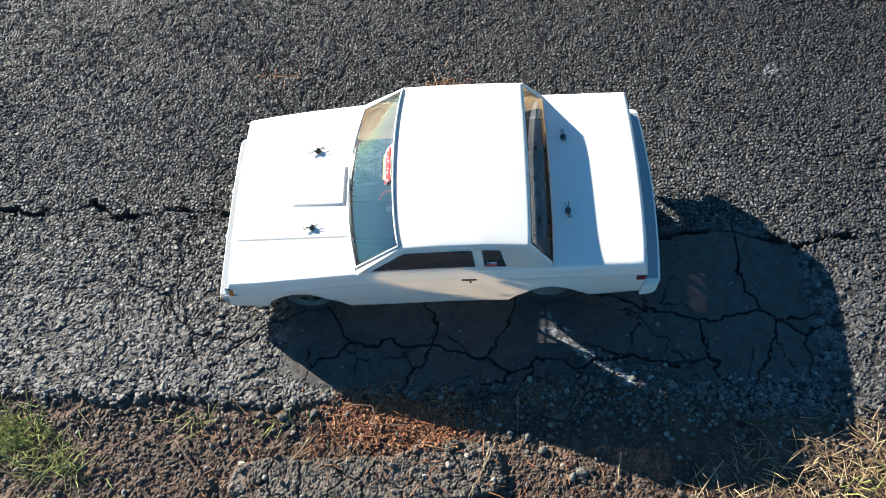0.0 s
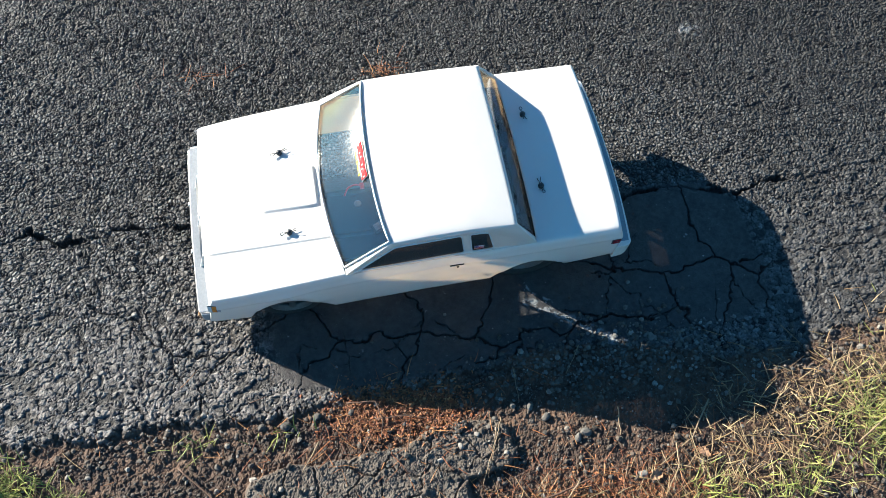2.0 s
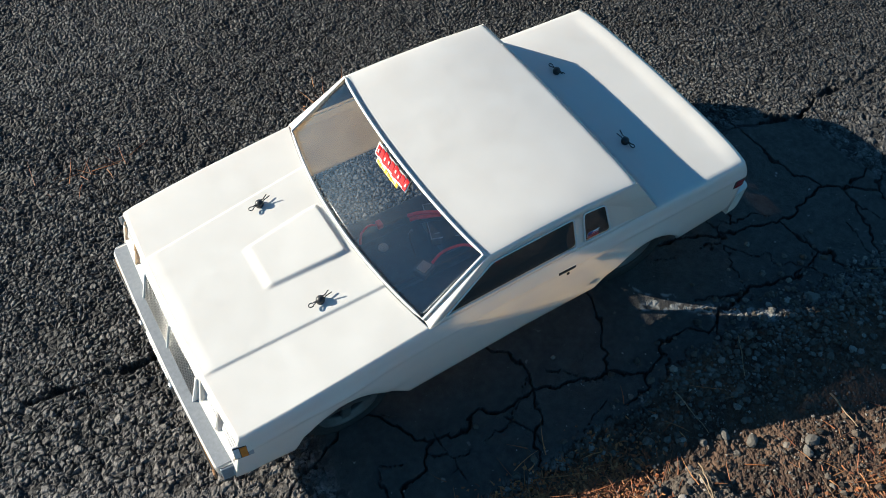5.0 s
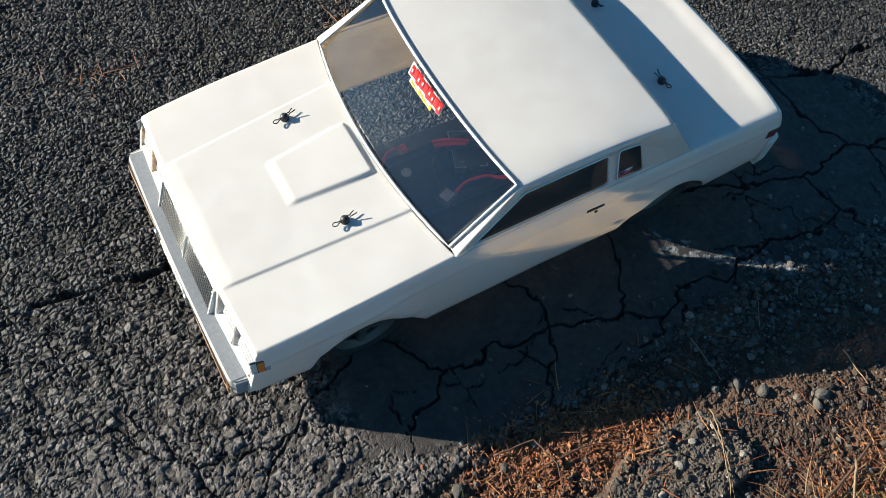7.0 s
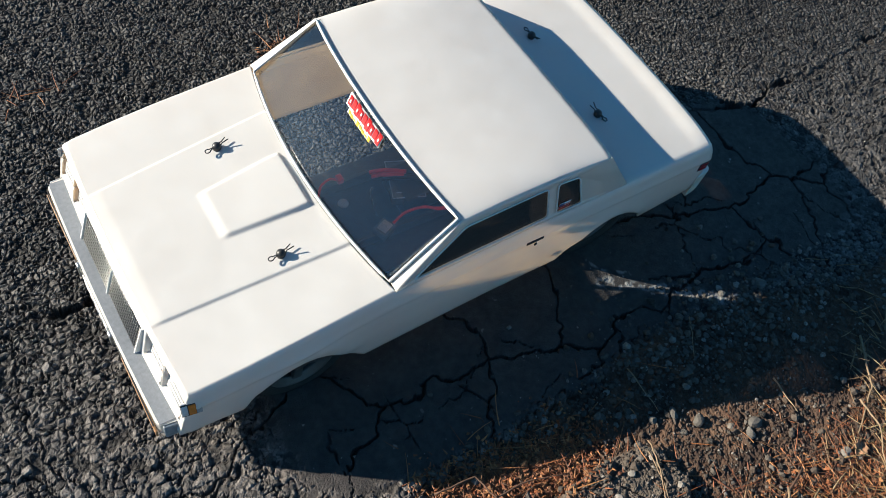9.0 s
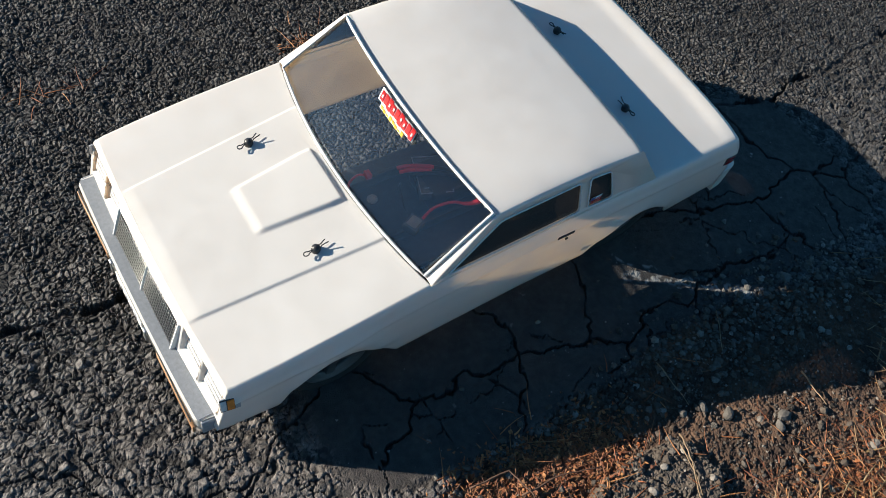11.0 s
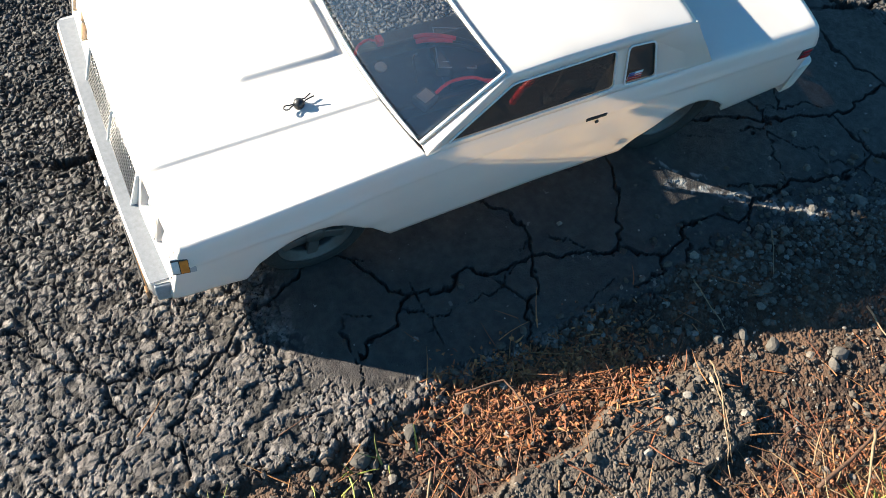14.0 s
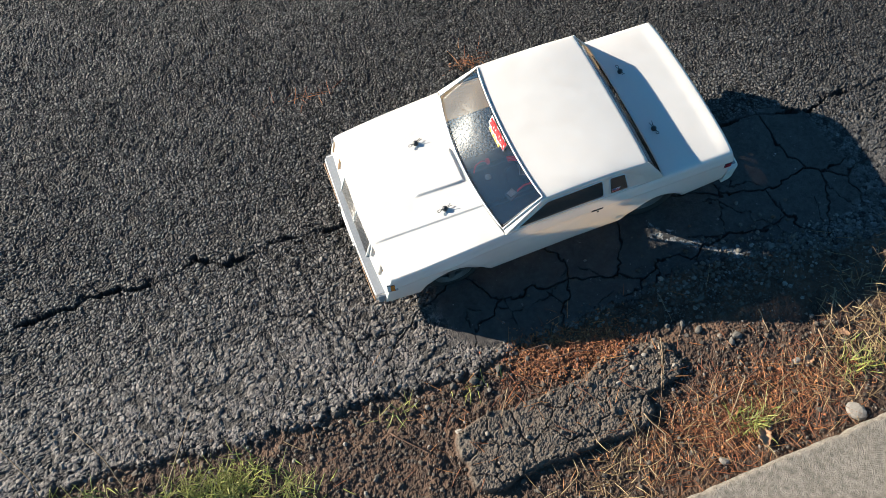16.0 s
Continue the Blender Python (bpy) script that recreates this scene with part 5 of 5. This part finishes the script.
blades("pine_litter", 4600, spots((-0.085, -0.278, 0.035, 0.016, 5), (-0.02, -0.285, 0.022, 0.016, 3), (-0.13, -0.262, 0.012, 0.012, 1), (0.0, 0.276, 0.016, 0.008, 0.25), (0.11, -0.450, 0.05, 0.025, 2.2), (0.20, -0.430, 0.05, 0.03, 1.5)), lambda f: 0.0020 + 0.0065 * f ** 2.5, 0.00095, NEEDLE, "heap of rusty brown bark shreds and needles", "pine litter", 0.7, 0.6, 2)
grit("bark_crumbs", 3800, lambda x, y: np.clip(np.exp(-(((x + 0.075) / 0.06) ** 2 + ((y + 0.280) / 0.022) ** 2)) + 0.5 * np.exp(-(((x - 0.12) / 0.10) ** 2 + ((y + 0.448) / 0.03) ** 2)), 0, 1) * (y > -0.52), lambda f: 0.0009 + 0.0022 * f ** 2, NEEDLE, "crumbs of rusty brown bark in the litter")
blades("needles", 1500, spots((-0.08, -0.285, 0.05, 0.025, 1.5), (0.05, -0.46, 0.07, 0.03, 7), (0.17, -0.45, 0.08, 0.035, 8), (-0.15, -0.33, 0.2, 0.05, 2), (0.0, 0.276, 0.02, 0.012, 0.2), (-0.30, 0.315, 0.04, 0.01, 0.3)), lambda f: 0.010 + 0.026 * f, 0.00055, NEEDLE, "long brown pine needles strewn on the verge", "pine needles", 0.25, 0.4, 3)
blades("dry_grass", 1450, spots((0.50, -0.36, 0.07, 0.035, 6), (0.42, -0.42, 0.05, 0.035, 4), (0.34, -0.40, 0.04, 0.035, 2.5), (0.62, -0.36, 0.08, 0.05, 5), (-0.05, -0.46, 0.06, 0.025, 3), (0.14, -0.455, 0.06, 0.03, 2.5), (0.27, -0.44, 0.05, 0.03, 2.5), (-0.55, -0.31, 0.04, 0.02, 1.2), (-0.74, -0.26, 0.06, 0.02, 1.5), (-0.12, -0.47, 0.04, 0.02, 1.0), (-0.30, -0.46, 0.12, 0.02, 0.6)), lambda f: 0.012 + 0.028 * f, 0.0007, STRAW, "dry yellow straw and dead grass on the verge", "dry grass", lambda f: 0.08 + 0.6 * f ** 2, 0.5, 4)
blades("green_grass", 2300, spots((0.55, -0.41, 0.045, 0.030, 5), (0.64, -0.40, 0.06, 0.05, 4), (0.40, -0.46, 0.03, 0.018, 1.2), (0.118, -0.468, 0.016, 0.009, 0.9), (0.30, -0.455, 0.022, 0.012, 0.7), (-0.575, -0.290, 0.030, 0.016, 4), (-0.63, -0.275, 0.025, 0.015, 1.5), (-0.50, -0.325, 0.025, 0.014, 1.0), (-0.78, -0.235, 0.03, 0.012, 1.0), (-0.33, -0.275, 0.02, 0.005, 0.12), (-0.22, -0.283, 0.02, 0.005, 0.08)), lambda f: 0.010 + 0.026 * f, 0.0007, GREEN, "short green grass tufts at the asphalt edge", "grass", lambda f: 0.25 + 1.0 * f, 0.5, 4)


def twig(points, r, tone, label):
    pts = []
    for (ax, ay, az), (bx, by, bz) in zip(points, points[1:]):
        for k in range(5):
            f = k / 5
            x, y = lerp(ax, bx, f) + 0.0012 * (rng.random() - 0.5), lerp(ay, by, f) + 0.0012 * (rng.random() - 0.5)
            pts.append((x, y, float(height_at(x, y)[0]) * 0.4 + lerp(az, bz, f) + r))
    x, y, z = points[-1]
    pts.append((x, y, float(height_at(x, y)[0]) * 0.4 + z + r))
    ob = part("twig", rod(pts, r, 6, taper=0.5), material("twig_bark", tone, 0.75, vary=0.5, scale=300), None)
    return tagged(ob, label, "twig", "twigs and stalks")


TAN, BROWN = (0.27, 0.19, 0.11), (0.11, 0.06, 0.035)
for points, r, tone, label in (
        ([(0.057, -0.313, 0.004), (0.045, -0.339, 0.006), (0.030, -0.365, 0.005), (0.016, -0.392, 0.002)], 0.0008, TAN, "long pale dry stalk across the earth"),
        ([(0.049, -0.322, 0.004), (0.040, -0.350, 0.006), (0.024, -0.385, 0.002)], 0.0006, TAN, "thin pale dry stalk across the earth"),
        ([(0.133, -0.411, 0.012), (0.110, -0.432, 0.010), (0.077, -0.462, 0.003)], 0.0012, TAN, "pale broken stalk leaning on dry grass"),
        ([(0.268, -0.387, 0.006), (0.262, -0.415, 0.008), (0.235, -0.447, 0.003)], 0.0011, TAN, "curved dry stalk on the verge"),
        ([(0.209, -0.328, 0.003), (0.201, -0.365, 0.006)], 0.0010, TAN, "short pale straw on the gravel"),
        ([(-0.135, -0.258, 0.003), (-0.098, -0.262, 0.005), (-0.092, -0.290, 0.006), (-0.098, -0.310, 0.002)], 0.0010, BROWN, "bent brown twig in the bark litter"),
        ([(-0.10, -0.285, 0.003), (-0.060, -0.288, 0.005), (-0.025, -0.300, 0.004)], 0.0010, BROWN, "brown twig in the bark litter"),
        ([(0.182, -0.237, 0.003), (0.155, -0.272, 0.003)], 0.0006, TAN, "thin straw on shaded gravel"),
        ([(0.088, -0.249, 0.003), (0.085, -0.297, 0.003)], 0.0006, TAN, "thin straw on shaded gravel"),
        ([(-0.02, -0.405, 0.004), (-0.005, -0.440, 0.004), (-0.02, -0.47, 0.003)], 0.0012, TAN, "dry stalk beside the crust"),
        ([(-0.35, -0.30, 0.004), (-0.31, -0.345, 0.004), (-0.33, -0.38, 0.003)], 0.0012, BROWN, "brown twig on the verge"),
        ([(-0.175, -0.30, 0.004), (-0.20, -0.335, 0.004)], 0.0010, TAN, "dry stalk on the verge"),
        ([(0.33, -0.34, 0.003), (0.29, -0.385, 0.006), (0.24, -0.41, 0.003)], 0.0012, TAN, "dry stalk on the gravel"),
        ([(0.07, -0.425, 0.003), (0.115, -0.418, 0.006), (0.165, -0.405, 0.003)], 0.0017, BROWN, "brown twig on bare earth"),
        ([(-0.806, -0.235, 0.002), (-0.812, -0.190, 0.030), (-0.842, -0.135, 0.045)], 0.0012, TAN, "tall dry grass stalk bending over the asphalt"),
        ([(-0.70, -0.255, 0.002), (-0.715, -0.20, 0.030), (-0.745, -0.150, 0.040)], 0.0010, TAN, "tall dry grass stalk bending over the asphalt"),
        ([(-0.655, -0.26, 0.002), (-0.62, -0.215, 0.020), (-0.595, -0.180, 0.030)], 0.0009, TAN, "tall dry grass stalk bending over the asphalt"),
        ([(0.50, -0.43, 0.004), (0.56, -0.40, 0.02), (0.61, -0.345, 0.015)], 0.0012, TAN, "long dry grass stalk")):
    twig(points, r, tone, label)


def dry_leaf(x, y, size, turn, label):
    bm = bmesh.new()
    def at(u, v):
        w = math.sin(math.pi * min(1, u * 0.95 + 0.03)) ** 0.8 * (0.34 + 0.08 * math.sin(u * 21))
        k = 2 * v - 1
        return Vector((u - 0.5, w * k, 0.16 * k * k + 0.10 * math.sin(3 * u) + 0.03 * math.sin(9 * u + 4 * k))) * size
    patch(bm, at, 12, 6)
    ob = part("dry_leaf", bm, material("dry_leaf", (0.42, 0.24, 0.13), 0.7, vary=0.4, scale=120, bump=0.0004, bump_scale=500), None)
    sheet(ob, 0.0004)
    ob.matrix_world = pose(x, y, float(height_at(x, y)[0]) + 0.001, 8, 5, turn)
    return tagged(ob, label, "leaf", "fallen leaves")


dry_leaf(0.115, -0.492, 0.028, 70, "curled tan dry leaf near the kerb")
dry_leaf(0.232, -0.420, 0.020, 20, "small pale dry leaf on the verge")
dry_leaf(0.30, -0.405, 0.018, 130, "small brown dry leaf on the verge")


def kerb_slab():
    """A concrete slab with a worn, chipped near edge."""
    bm = bmesh.new()
    y_edge, top, x_lo, x_hi = -0.527, 0.016, -0.62, 0.52
    def at(u, v):
        x = lerp(x_lo, x_hi, u)
        chip = 0.010 * max(0, noise.noise((x * 22, 3.1, 0)) - 0.12) + 0.0016 * noise.noise((x * 90, 1.3, 0)) + 0.0008 * noise.noise((x * 300, 5.3, 0))
        rows = [(0.004, -0.05), (0.003, 0.0), (0.0015, top - 0.004), (-0.001, top - 0.0012), (-0.004, top)] + [(-0.004 - 0.9 * (k / 60) ** 1.6, top) for k in range(1, 61)]
        dy, z = rows[int(round(v * (len(rows) - 1)))]
        keep = math.exp(-abs(dy) / 0.02)
        pit = 0.0007 * noise.noise((x * 160, dy * 160, 2.0)) + 0.0010 * min(0, noise.noise((x * 420, dy * 420, 4.0)) + 0.35)
        return Vector((x, y_edge + dy - chip * keep, z + (pit - 0.25 * chip * keep if z > top - 0.003 else 0)))
    patch(bm, at, 420, 64)
    return tagged(part("pavement", bm, CONCRETE, None), "worn pale concrete kerb slab with a chipped edge", "kerb", kind="structure")


CONCRETE = material("worn_concrete", (0.30, 0.265, 0.22), 0.9, vary=0.6, scale=150, second=(0.13, 0.112, 0.09), bump=0.0035, bump_scale=520)
kerb_slab()
